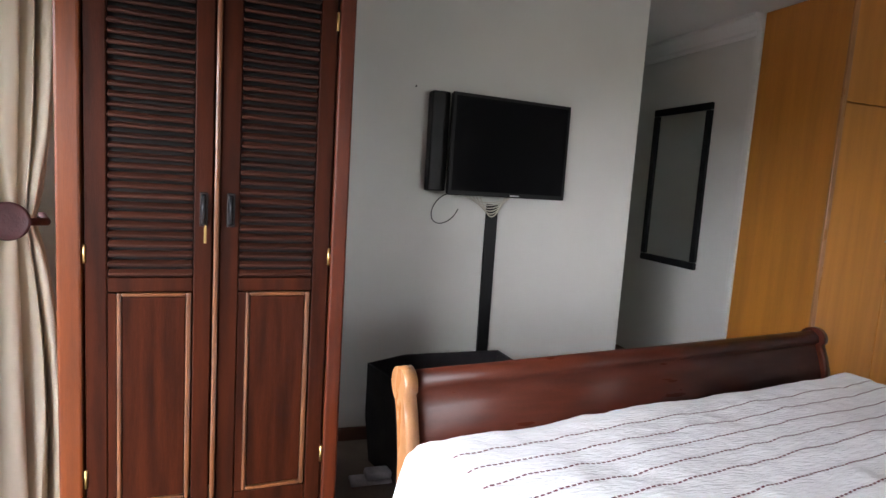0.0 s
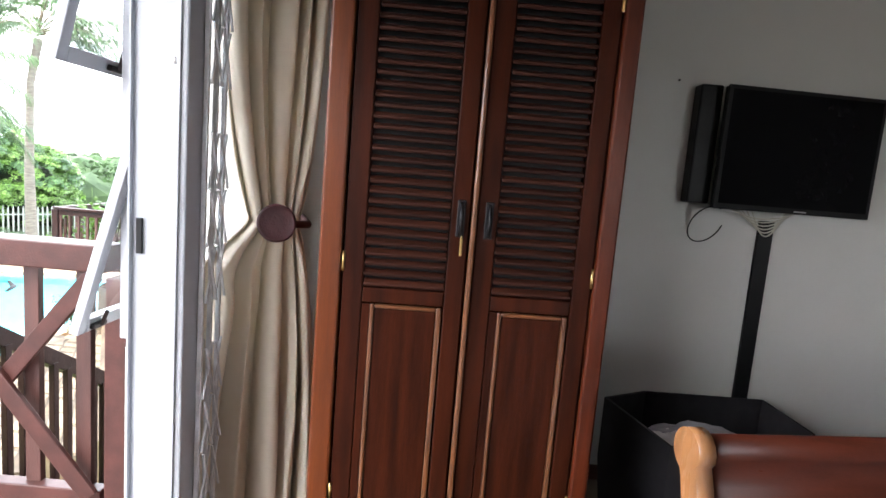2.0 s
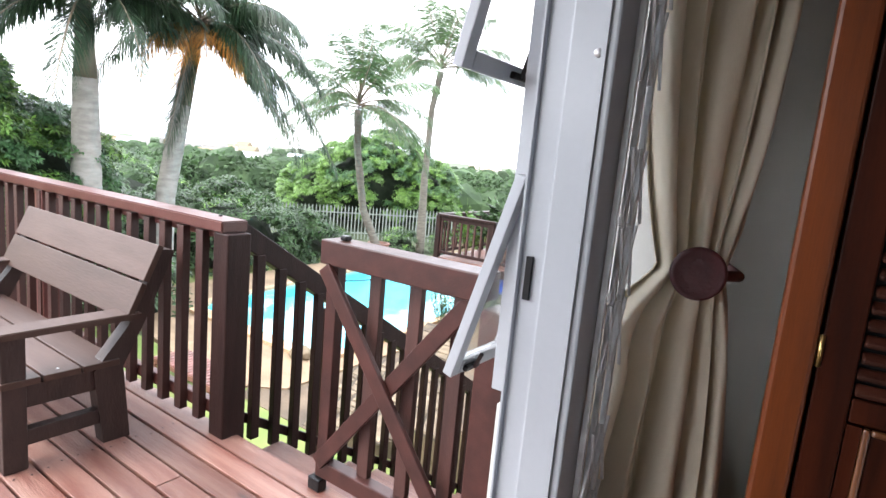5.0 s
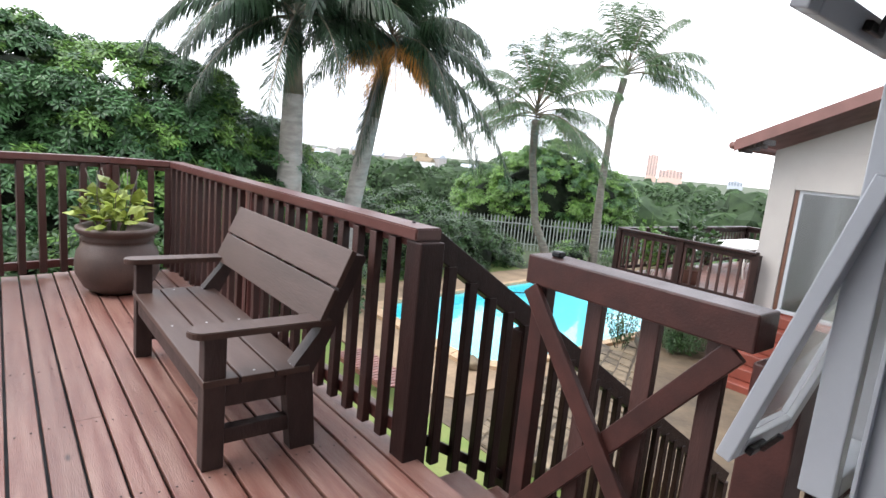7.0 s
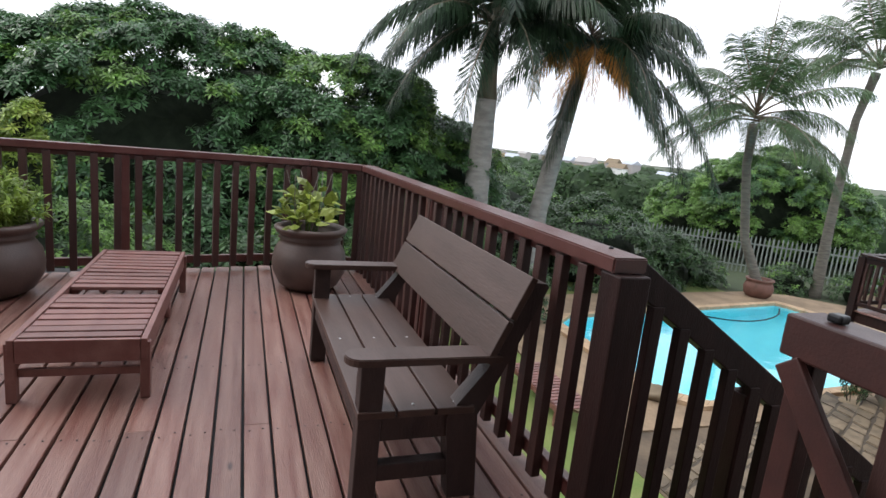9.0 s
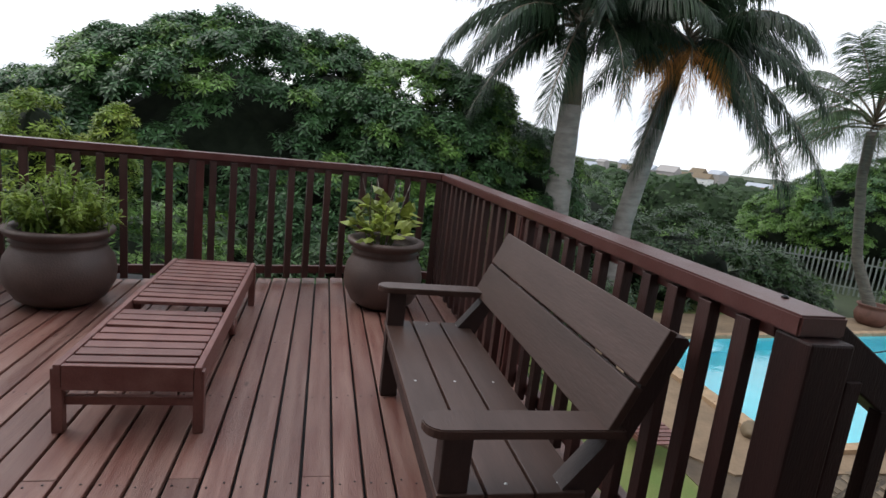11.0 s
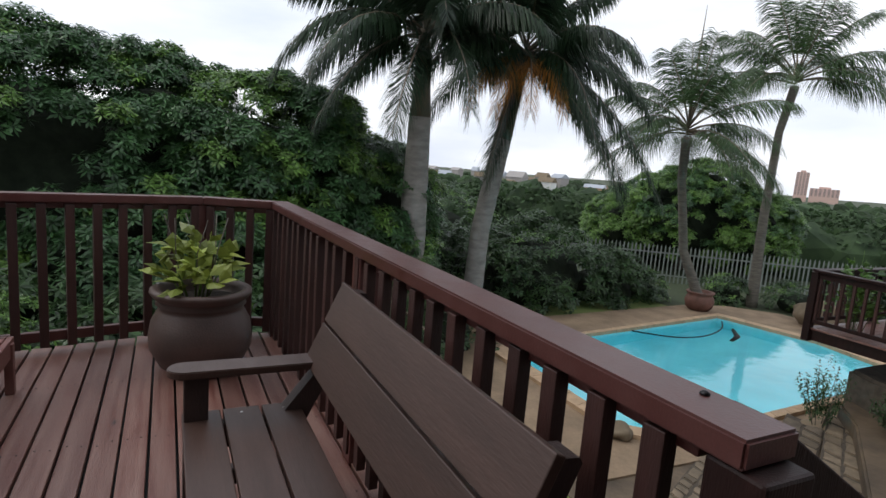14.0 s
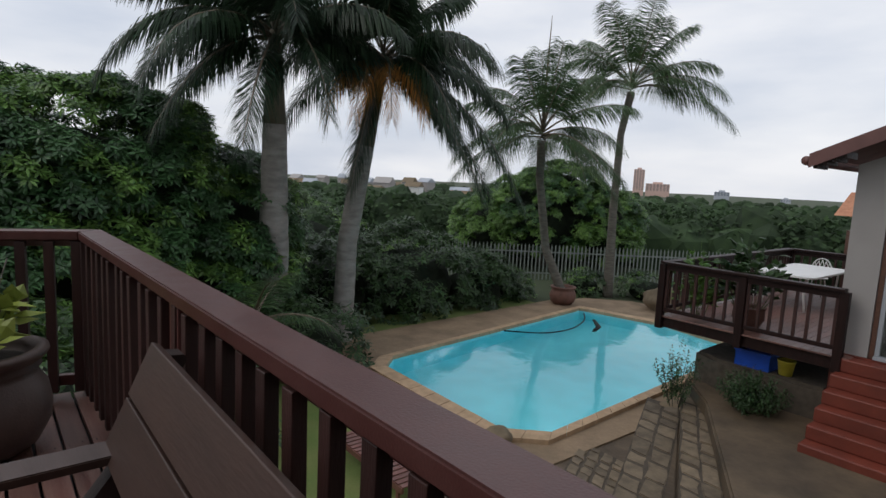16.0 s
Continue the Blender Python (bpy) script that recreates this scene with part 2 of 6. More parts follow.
M_STONE = mat("flagstone", (0.185, 0.140, 0.090), 0.75, var=0.45, scale=6, bump=0.6, bscale=30, color2=(0.115, 0.088, 0.058), random_var=0.3)
M_COPING = mat("pool_coping", (0.48, 0.33, 0.20), 0.75, var=0.25, scale=5, bump=0.3, bscale=30, random_var=0.1)
M_POOL = mat("pool_plaster", (0.24, 0.90, 1.0), 0.7, var=0.08, scale=1.5, bump=0.0)
M_HOUSE = mat("grey_plaster", (0.36, 0.34, 0.325), 0.9, var=0.08, scale=2, bump=0.15, bscale=60)
M_RED = mat("red_stoep_paint", (0.175, 0.036, 0.020), 0.5, var=0.3, scale=3, bump=0.15, bscale=30)
M_ROOF = mat("brown_fascia", (0.17, 0.075, 0.065), 0.5, var=0.25, scale=3, bump=0.05)
M_TILE = mat("orange_roof", (0.50, 0.22, 0.12), 0.7, var=0.25, scale=6, bump=0.3, bscale=20)
M_FENCE = mat("palisade_paint", (0.22, 0.25, 0.225), 0.6, var=0.15, scale=3)
M_WHITE = mat("white_enamel", (0.78, 0.78, 0.76), 0.4, var=0.06, scale=4)
M_BLUE = mat("blue_plastic", (0.01, 0.08, 0.50), 0.4, var=0.15)
M_YELLOW = mat("yellow_plastic", (0.65, 0.55, 0.06), 0.5, var=0.15)
M_TOWERP = mat("pink_concrete", (0.60, 0.42, 0.36), 0.9, var=0.08, scale=0.02, bump=0)
M_TOWERG = mat("grey_concrete", (0.42, 0.45, 0.50), 0.9, var=0.08, scale=0.02, bump=0)
M_WINDOW = mat("dark_glazing", (0.12, 0.14, 0.17), 0.15, var=0.1, scale=0.1, bump=0)
M_SEA = mat("sea", (0.42, 0.50, 0.60), 0.5, var=0.03, scale=0.001, bump=0)
M_BOULDER = mat("boulder", (0.22, 0.17, 0.11), 0.9, var=0.4, scale=2, bump=0.6, bscale=9)
M_GLASS = glass("clear_glass")
M_FROST = glass("frosted_glass", (0.85, 0.9, 0.92), 0.25)
M_PCLAY = mat("terracotta_dark", (0.16, 0.075, 0.055), 0.7, var=0.3, scale=5)


# ---- mesh helpers ----
def bm_box(bm, x0, x1, y0, y1, z0, z1, bevel=0.0):
    """A box between two corners, its edges optionally bevelled."""
    g = bmesh.ops.create_cube(bm, size=1.0)["verts"]
    for v in g:
        v.co = Vector(((x0 + x1) / 2 + v.co.x * (x1 - x0), (y0 + y1) / 2 + v.co.y * (y1 - y0), (z0 + z1) / 2 + v.co.z * (z1 - z0)))
    if bevel:
        edges = list({e for v in g for e in v.link_edges})
        bmesh.ops.bevel(bm, geom=edges, offset=bevel, segments=2, affect="EDGES", profile=0.5)
    return bm


def box(x0, x1, y0, y1, z0, z1, bevel=0.0):
    return bm_box(bmesh.new(), x0, x1, y0, y1, z0, z1, bevel)


def beam(a, b, w, h, bevel=0.006, up=(0, 0, 1)):
    """A timber from a to b, w wide and h high in section."""
    a, b = Vector(a), Vector(b)
    d = b - a
    bm = box(-w / 2, w / 2, 0, d.length, -h / 2, h / 2, bevel)
    y = d.normalized()
    x = y.cross(Vector(up)).normalized()
    z = x.cross(y)
    m = Matrix((x, y, z)).transposed().to_4x4()
    m.translation = a
    bmesh.ops.transform(bm, matrix=m, verts=bm.verts)
    return bm


def tube(points, radius, sides=8, closed_ends=True):
    """A round tube through points; radius a number or one per point."""
    bm = bmesh.new()
    pts = [Vector(p) for p in points]
    rad = radius if isinstance(radius, (list, tuple)) else [radius] * len(pts)
    rings, side = [], None
    for i, p in enumerate(pts):
        d = (pts[min(i + 1, len(pts) - 1)] - pts[max(i - 1, 0)]).normalized()
        if side is None:
            side = d.cross(Vector((0, 0, 1)) if abs(d.z) < 0.9 else Vector((1, 0, 0))).normalized()
        side = (side - d * side.dot(d)).normalized()
        other = d.cross(side)
        rings.append([bm.verts.new(p + rad[i] * (math.cos(2 * math.pi * k / sides) * side + math.sin(2 * math.pi * k / sides) * other)) for k in range(sides)])
    for r0, r1 in zip(rings, rings[1:]):
        for k in range(sides):
            bm.faces.new((r0[k], r0[(k + 1) % sides], r1[(k + 1) % sides], r1[k]))
    if closed_ends:
        bm.faces.new(rings[0][::-1])
        bm.faces.new(rings[-1])
    for f in bm.faces:
        f.smooth = True
    return bm


def lathe(profile, sides=32):
    """A turned shape from (radius, z) pairs."""
    bm = bmesh.new()
    rings = []
    for r, z in profile:
        rings.append([bm.verts.new((r * math.cos(2 * math.pi * k / sides), r * math.sin(2 * math.pi * k / sides), z)) for k in range(sides)])
    for r0, r1 in zip(rings, rings[1:]):
        for k in range(sides):
            f = bm.faces.new((r0[k], r0[(k + 1) % sides], r1[(k + 1) % sides], r1[k]))
            f.smooth = True
    bm.faces.new(rings[0][::-1])
    bm.faces.new(rings[-1])
    return bm


def extrude_profile(profile, length, axis="x"):
    """A closed (u, v) outline drawn out along an axis from 0 to length; u is the other level axis, v is up."""
    bm = bmesh.new()
    ends = []
    for s in (0.0, length):
        ends.append([bm.verts.new((s, u, v) if axis == "x" else (u, s, v)) for u, v in profile])
    n = len(profile)
    for i in range(n):
        bm.faces.new((ends[0][i], ends[0][(i + 1) % n], ends[1][(i + 1) % n], ends[1][i]))
    bm.faces.new(ends[0][::-1])
    bm.faces.new(ends[1])
    bmesh.ops.recalc_face_normals(bm, faces=bm.faces)
    return bm


def to_mesh(name, bm, material):
    me = bpy.data.meshes.new(name)
    bm.to_mesh(me)
    bm.free()
    me.materials.append(material)
    return me


def part(name, bm, material, parent=None, label="", kind=""):
    """Links a bmesh as one mesh object under a thing or a part."""
    ob = new(name, to_mesh(name, bm, material))
    if parent is not None:
        ob.parent = parent
        ob.matrix_parent_inverse = parent.matrix_world.inverted()
    return tagged(ob, label=label, kind=kind)


def piece(name, me, parent, m):
    """One more object on a shared mesh."""
    ob = new(name, me)
    ob.parent = parent
    ob.matrix_basis = m
    return ob


def thing(name, label, category, group="", at=(0, 0, 0)):
    e = new(name)
    e.empty_display_size = 0.1
    e.matrix_basis = Matrix.Translation(at)
    bpy.context.view_layer.update()
    return tagged(e, label=label, category=category, group=group, kind="")


def structure(name, bm, material, label="", category=""):
    return tagged(part(name, bm, material), label=label, category=category, kind="structure")


def join(*bms):
    """All the given bmeshes as one."""
    out = bmesh.new()
    for b in bms:
        me = bpy.data.meshes.new("tmp")
        b.to_mesh(me)
        b.free()
        out.from_mesh(me)
        bpy.data.meshes.remove(me)
    return out


def moved(bm, m):
    bmesh.ops.transform(bm, matrix=m, verts=bm.verts)
    return bm


def mesh_arrays(name, verts, faces, material, smooth=False):
    me = bpy.data.meshes.new(name)
    me.from_pydata(verts, [], faces)
    me.materials.append(material)
    if smooth:
        me.polygons.foreach_set("use_smooth", [True] * len(me.polygons))
    me.update()
    return me


# ---- the room ----
ROOM_Z = 2.72
DOOR_X0, DOOR_X1 = 0.60, 0.84          # thickness of the wall with the doors
WALL_Y = 3.06                          # the wall with the screen

structure("floor_room", box(0.60, 7.4, -3.2, 6.0, -0.25, 0.0), M_FLOOR, "dark brown tiled bedroom floor", "floor")
structure("ceiling", box(0.60, 7.4, -3.2, 6.0, ROOM_Z, ROOM_Z + 0.15), M_CEIL, "white painted plaster ceiling", "ceiling")
structure("wall_north", box(DOOR_X1, 4.03, WALL_Y, WALL_Y + 0.2, 0.0, ROOM_Z), M_WALL, "off-white painted bedroom wall", "wall")
structure("wall_passage_side", box(3.83, 4.03, WALL_Y + 0.202, 5.8, 0.0, ROOM_Z), M_WALL, "off-white passage wall", "wall")
structure("wall_passage_end", box(4.032, 5.2, 5.8, 6.0, 0.0, ROOM_Z), M_WALL, "off-white passage end wall", "wall")
structure("wall_mirror", box(5.0, 5.2, 3.15, 5.798, 0.0, ROOM_Z), M_WALL, "off-white wall beside the built-in cupboard", "wall")
structure("wall_east", box(7.2, 7.4, -3.2, 3.3, 0.0, ROOM_Z), M_WALL, "off-white bedroom wall", "wall")
# the opening here is added, out of view, to let in fill light
structure("wall_south", join(box(0.60, 4.2, -3.2, -3.0, 0.0, ROOM_Z), box(5.6, 7.198, -3.2, -3.0, 0.0, ROOM_Z), box(4.202, 5.598, -3.2, -3.0, 0.0, 0.87), box(4.202, 5.598, -3.2, -3.0, 2.13, ROOM_Z)),
          M_WALL, "off-white bedroom wall with an added, unseen window opening", "wall")
structure("wall_cupboard_back", box(5.202, 7.198, 3.15, 3.3, 0.0, ROOM_Z), M_WALL, "off-white wall behind the cupboard", "wall")
# wall with the doors: lintel, end piers and window apron
structure("wall_west_lintel", box(DOOR_X0, DOOR_X1, -2.998, 3.26, 2.16, ROOM_Z), M_WALL, "off-white wall above the glazed doors", "wall")
structure("wall_west_pier", box(DOOR_X0, DOOR_X1, 2.62, 3.26, 0.0, 2.158), M_WALL, "off-white wall pier beside the window", "wall")
# out of view; carried up to y=-0.55 to cut daylight into the room
structure("wall_west_end", box(DOOR_X0, DOOR_X1, -2.998, -0.55, 0.0, 2.158), M_WALL, "unseen off-white wall, lengthened to narrow the door's light", "wall")
structure("wall_west_apron", box(0.66, DOOR_X1, 1.99, 2.618, 0.0, 0.86), M_WALL, "off-white wall under the window", "wall")
structure("baseboard", box(0.845, 4.03, WALL_Y - 0.018, WALL_Y - 0.002, 0.0, 0.075, 0.004), M_SKIRT, "dark brown wooden skirting", "baseboard")
structure("baseboard_passage", box(4.982, 4.998, 3.17, 5.79, 0.0, 0.09, 0.004), M_SKIRT, "dark brown wooden skirting", "baseboard")
structure("trim_cupboard", box(4.955, 4.998, 3.10, 3.148, 0.0, ROOM_Z - 0.11, 0.004), M_WALL, "white painted edge of the wall", "trim")


def cornice(a, b, inward, name):
    """A stepped plaster cornice under the ceiling from a to b."""
    a, b, n = Vector((*a, ROOM_Z - 0.001)), Vector((*b, ROOM_Z - 0.001)), Vector((*inward, 0))
    prof = [(0, -0.13), (0.012, -0.13), (0.02, -0.105), (0.035, -0.095), (0.05, -0.06), (0.085, -0.03), (0.10, -0.022), (0.10, 0), (0, 0)]
    bm = bmesh.new()
    ends = [[bm.verts.new(p + n * (u + 0.001) + Vector((0, 0, v))) for u, v in prof] for p in (a, b)]
    for i in range(len(prof)):
        j = (i + 1) % len(prof)
        bm.faces.new((ends[0][i], ends[0][j], ends[1][j], ends[1][i]))
    bm.faces.new(ends[0][::-1])
    bm.faces.new(ends[1])
    bmesh.ops.recalc_face_normals(bm, faces=bm.faces)
    structure(name, bm, M_CEIL, "white stepped plaster cornice", "trim")


cornice((5.0, 5.79), (5.0, 3.12), (-1, 0), "trim_cornice_passage")

# ---- wardrobe ----
def build_wardrobe():
    w = thing("wardrobe", "tall dark mahogany wardrobe with slatted doors and a key", "wardrobe", at=(1.68, 2.3, 0))
    y0 = 1.99
    x0, x1, xm, top = 1.232, 2.108, 1.677, 2.26
    part("side_panel", box(x0, x0 + 0.03, y0 + 0.03, 2.62, 0.0, top, 0.003), M_WARDE, w, "orange-stained side panel")
    part("side_panel", box(x1 - 0.03, x1, y0 + 0.03, 2.62, 0.0, top, 0.003), M_WARD, w)
    part("stile", box(x0, x0 + 0.066, y0 - 0.012, y0 + 0.028, 0.0, top, 0.008), M_WARDE, w, "orange-stained front post")
    part("stile", box(x1 - 0.055, x1, y0 - 0.012, y0 + 0.028, 0.0, top, 0.008), M_WARDR, w, "red-stained front post")
    part("back", box(x0 + 0.032, x1 - 0.032, 2.60, 2.618, 0.05, top - 0.02), M_WARD, w)
    part("top", box(x0 - 0.02, x1 + 0.02, y0 - 0.03, 2.63, top + 0.002, top + 0.05, 0.012), M_WARD, w)
    part("plinth", box(x0 + 0.07, x1 - 0.06, y0, y0 + 0.02, 0.0, 0.16, 0.004), M_WARD, w)
    lx0, lx1 = x0 + 0.072, xm - 0.012
    rx0, rx1 = xm + 0.011, x1 - 0.06
    for a, b, hand in ((lx0, lx1, 1), (rx0, rx1, -1)):
        door = part("door", box(a, a + 0.06, y0, y0 + 0.026, 0.17, top - 0.01, 0.004), M_WARD, w)
        part("stile", box(b - 0.055, b, y0, y0 + 0.026, 0.17, top - 0.01, 0.004), M_WARD, door)
        for z0, z1 in ((0.17, 0.34), (1.06, 1.105), (top - 0.09, top - 0.01)):
            part("rail", box(a + 0.062, b - 0.057, y0 + 0.001, y0 + 0.025, z0, z1, 0.003), M_WARD, door)
        # fielded lower panel with a worn bead round it
        pa, pb, pz0, pz1 = a + 0.086, b - 0.060, 0.342, 1.055
        part("panel_edge", box(a + 0.062, pa - 0.001, y0 + 0.001, y0 + 0.025, pz0, pz1), M_WARD, door)
        part("panel", box(pa + 0.0135, pb - 0.0165, y0 + 0.006, y0 + 0.02, pz0 + 0.0125, pz1 - 0.0125, 0.004), M_WARD, door)
        for bx0, bx1, bz0, bz1 in ((pa, pa + 0.013, pz0, pz1), (pb - 0.016, pb, pz0, pz1), (pa + 0.013, pb - 0.016, pz0, pz0 + 0.012), (pa + 0.013, pb - 0.016, pz1 - 0.012, pz1)):
            part("bead", box(bx0, bx1, y0 - 0.001, y0 + 0.014, bz0, bz1, 0.005), M_BEAD, door, "worn golden bead")
        la, lb = a + 0.062, b - 0.057
        # black sheet added so the gaps between slats look shaded
        part("slat_gap_shade", box(la, lb, y0 + 0.028, y0 + 0.033, 1.106, top - 0.092), M_BLACK, door)
        slat = box(-(lb - la) / 2, (lb - la) / 2, -0.0145, 0.0145, -0.0058, 0.0058, 0.0045)
        sme = to_mesh("slat", slat, M_LOUV)
        z = 1.121
        while z < top - 0.10:
            p = piece("slat", sme, door, pose((la + lb) / 2 + random.uniform(-0.0015, 0.0015), y0 + 0.008, z, 27 + random.uniform(-5, 5), random.uniform(-0.35, 0.35), 0))
            p.matrix_parent_inverse = door.matrix_world.inverted()
            z += 0.0305
        for z in (0.42, 1.15, 1.95):
            hx = a if hand == 1 else b
            part("hinge", tube([(hx, y0 - 0.002, z), (hx, y0 - 0.002, z + 0.06)], 0.005, 8), M_BRASS, door)
        hx = (b - 0.026) if hand == 1 else (a + 0.034)
        plate = part("handle", box(hx - 0.012, hx + 0.012, y0 - 0.006, y0 - 0.001, 1.275, 1.385, 0.002), M_IRON, door, "black iron bow handle")
        arc = [(hx, y0 - 0.006 - 0.028 * math.sin(math.pi * k / 10), 1.285 + 0.09 * k / 10) for k in range(11)]
        part("grip", tube(arc, 0.0065, 8), M_IRON, plate)
    part("cover_strip", box(xm - 0.007, xm + 0.009, y0 - 0.016, y0 + 0.010, 0.17, top - 0.01, 0.006), M_BEAD, w, "worn golden strip between the doors")
    key = part("key", tube([(lx1 - 0.02, y0 - 0.02, 1.278), (lx1 - 0.02, y0 - 0.005, 1.278)], 0.003, 6), M_BRASS, w, "brass key in the lock")
    part("bow", box(lx1 - 0.024, lx1 - 0.016, y0 - 0.024, y0 - 0.021, 1.222, 1.275, 0.001), M_BRASS, key)
    # it stands a little askew to the wall
    pivot = Matrix.Translation((x0, y0, 0))
    w.matrix_world = pivot @ Matrix.Rotation(radians(3.2), 4, "Z") @ pivot.inverted() @ w.matrix_world
    return w


build_wardrobe()

# ---- television on the wall ----
def build_television():
    tv = thing("television", "black flat television on a tilted wall bracket", "television", at=(3.1, 2.95, 1.7))
    e = Vector((2.79, 2.915, 1.675))
    d = Vector((0.87, 0.10, 0)).normalized()
    n = Vector((d.y, -d.x, 0))
    up = Vector((0, 0, 1))

    def slab(u0, u1, v0, v1, w0, w1, bev):
        bm = box(u0, u1, v0, v1, w0, w1, bev)
        m = Matrix((d, n, up)).transposed().to_4x4()
        m.translation = e
        return moved(bm, m)
    part("body", slab(-0.02, 0.725, -0.035, 0.0, -0.265, 0.265, 0.006), M_BLACK, tv)
    part("bezel", slab(-0.025, 0.73, -0.004, 0.008, -0.27, 0.27, 0.005), M_BLACK, tv)
    part("screen", slab(-0.005, 0.71, 0.007, 0.0095, -0.245, 0.252, 0.0), M_SCREEN, tv, "switched-off glossy screen")
    part("badge", slab(0.36, 0.42, 0.0082, 0.0092, -0.262, -0.256, 0.0), M_STEEL, tv)
    part("bracket", box(2.93, 3.28, 2.985, 3.055, 1.55, 1.80, 0.005), M_BLACK, tv)
    part("media_box", box(2.675, 2.775, 2.975, 3.058, 1.42, 1.95, 0.008), M_BLACK, tv, "black set-top casing behind the screen")
    return tv


build_television()
cable = thing("cable_bundle", "loose cream cables hanging below the television", "cable", at=(3.05, 3.0, 1.4))
for k in range(6):
    x0, x1, dip = 2.84 + 0.03 * k, 3.22 - 0.012 * k, 0.055 + 0.016 * k
    part("cable", tube([(x0 + (x1 - x0) * s / 12, 2.985 + 0.006 * k, 1.425 - dip * math.sin(math.pi * s / 12)) for s in range(13)], 0.0035, 6), M_CABLE, cable)
loop = [(2.80 + 0.075 * math.cos(a) + 0.03 * math.sin(a), 3.03, 1.325 + 0.085 * math.sin(a)) for a in [math.pi * (0.35 + 1.65 * k / 20) for k in range(21)]]
part("black_cable", tube(loop, 0.003, 6), M_BLACK, cable)
trunking = thing("cable_trunking", "black plastic cable trunking running down the wall", "trunking", at=(3.09, WALL_Y, 0.8))
part("cover", box(3.055, 3.125, WALL_Y - 0.022, WALL_Y - 0.001, 0.09, 1.36, 0.004), M_BLACK, trunking)
nail = thing("wall_nail", "small dark nail in the wall", "nail", at=(2.60, WALL_Y, 1.97))
part("head", tube([(2.60, WALL_Y - 0.012, 1.972), (2.60, WALL_Y - 0.001, 1.97)], 0.004, 8), M_BLACK, nail)

# ---- mirror in the passage ----
mir = thing("wall_mirror", "tall wall mirror in a black ribbed frame", "mirror", at=(4.98, 3.8, 1.55))
my0, my1, mz0, mz1 = 3.49, 4.13, 0.925, 2.185
part("glass", box(4.985, 4.989, my0 + 0.05, my1 - 0.05, mz0 + 0.05, mz1 - 0.05), M_MIRROR, mir)
for a in ((my0, my1, mz0, mz0 + 0.055), (my0, my1, mz1 - 0.055, mz1), (my0, my0 + 0.055, mz0 + 0.057, mz1 - 0.057), (my1 - 0.055, my1, mz0 + 0.057, mz1 - 0.057)):
    part("frame_side", box(4.968, 4.998, a[0], a[1], a[2], a[3], 0.008), M_BLACK, mir)

# ---- built-in cupboard ----
cup = thing("built_in_cupboard", "orange veneer built-in cupboard reaching the ceiling", "cupboard", at=(5.9, 2.8, 0))
part("end_panel", box(4.97, 4.995, 2.50, 3.098, 0.0, ROOM_Z - 0.005, 0.002), M_CAB, cup)
part("body", box(4.998, 7.19, 2.52, 3.14, 0.0, ROOM_Z - 0.006), M_CAB, cup)
for k in range(4):
    a = 5.0 + 0.547 * k
    for z0, z1 in ((0.08, 2.07), (2.08, ROOM_Z - 0.02)):
        d = part("door", box(a + 0.004, a + 0.543, 2.495, 2.517, z0, z1, 0.003), M_CAB, cup)
        if z0 < 1:
            part("knob", moved(lathe([(0.006, 0.0), (0.006, 0.012), (0.014, 0.02), (0.012, 0.028), (0.002, 0.03)], 12), pose(a + (0.50 if k % 2 == 0 else 0.05), 2.494, 1.28, 90, 0, 0)), M_STEEL, d)
part("edge_strip", box(4.966, 5.002, 2.485, 2.499, 0.0, ROOM_Z - 0.006, 0.004), M_BEDP, cup, "pale edge strip")

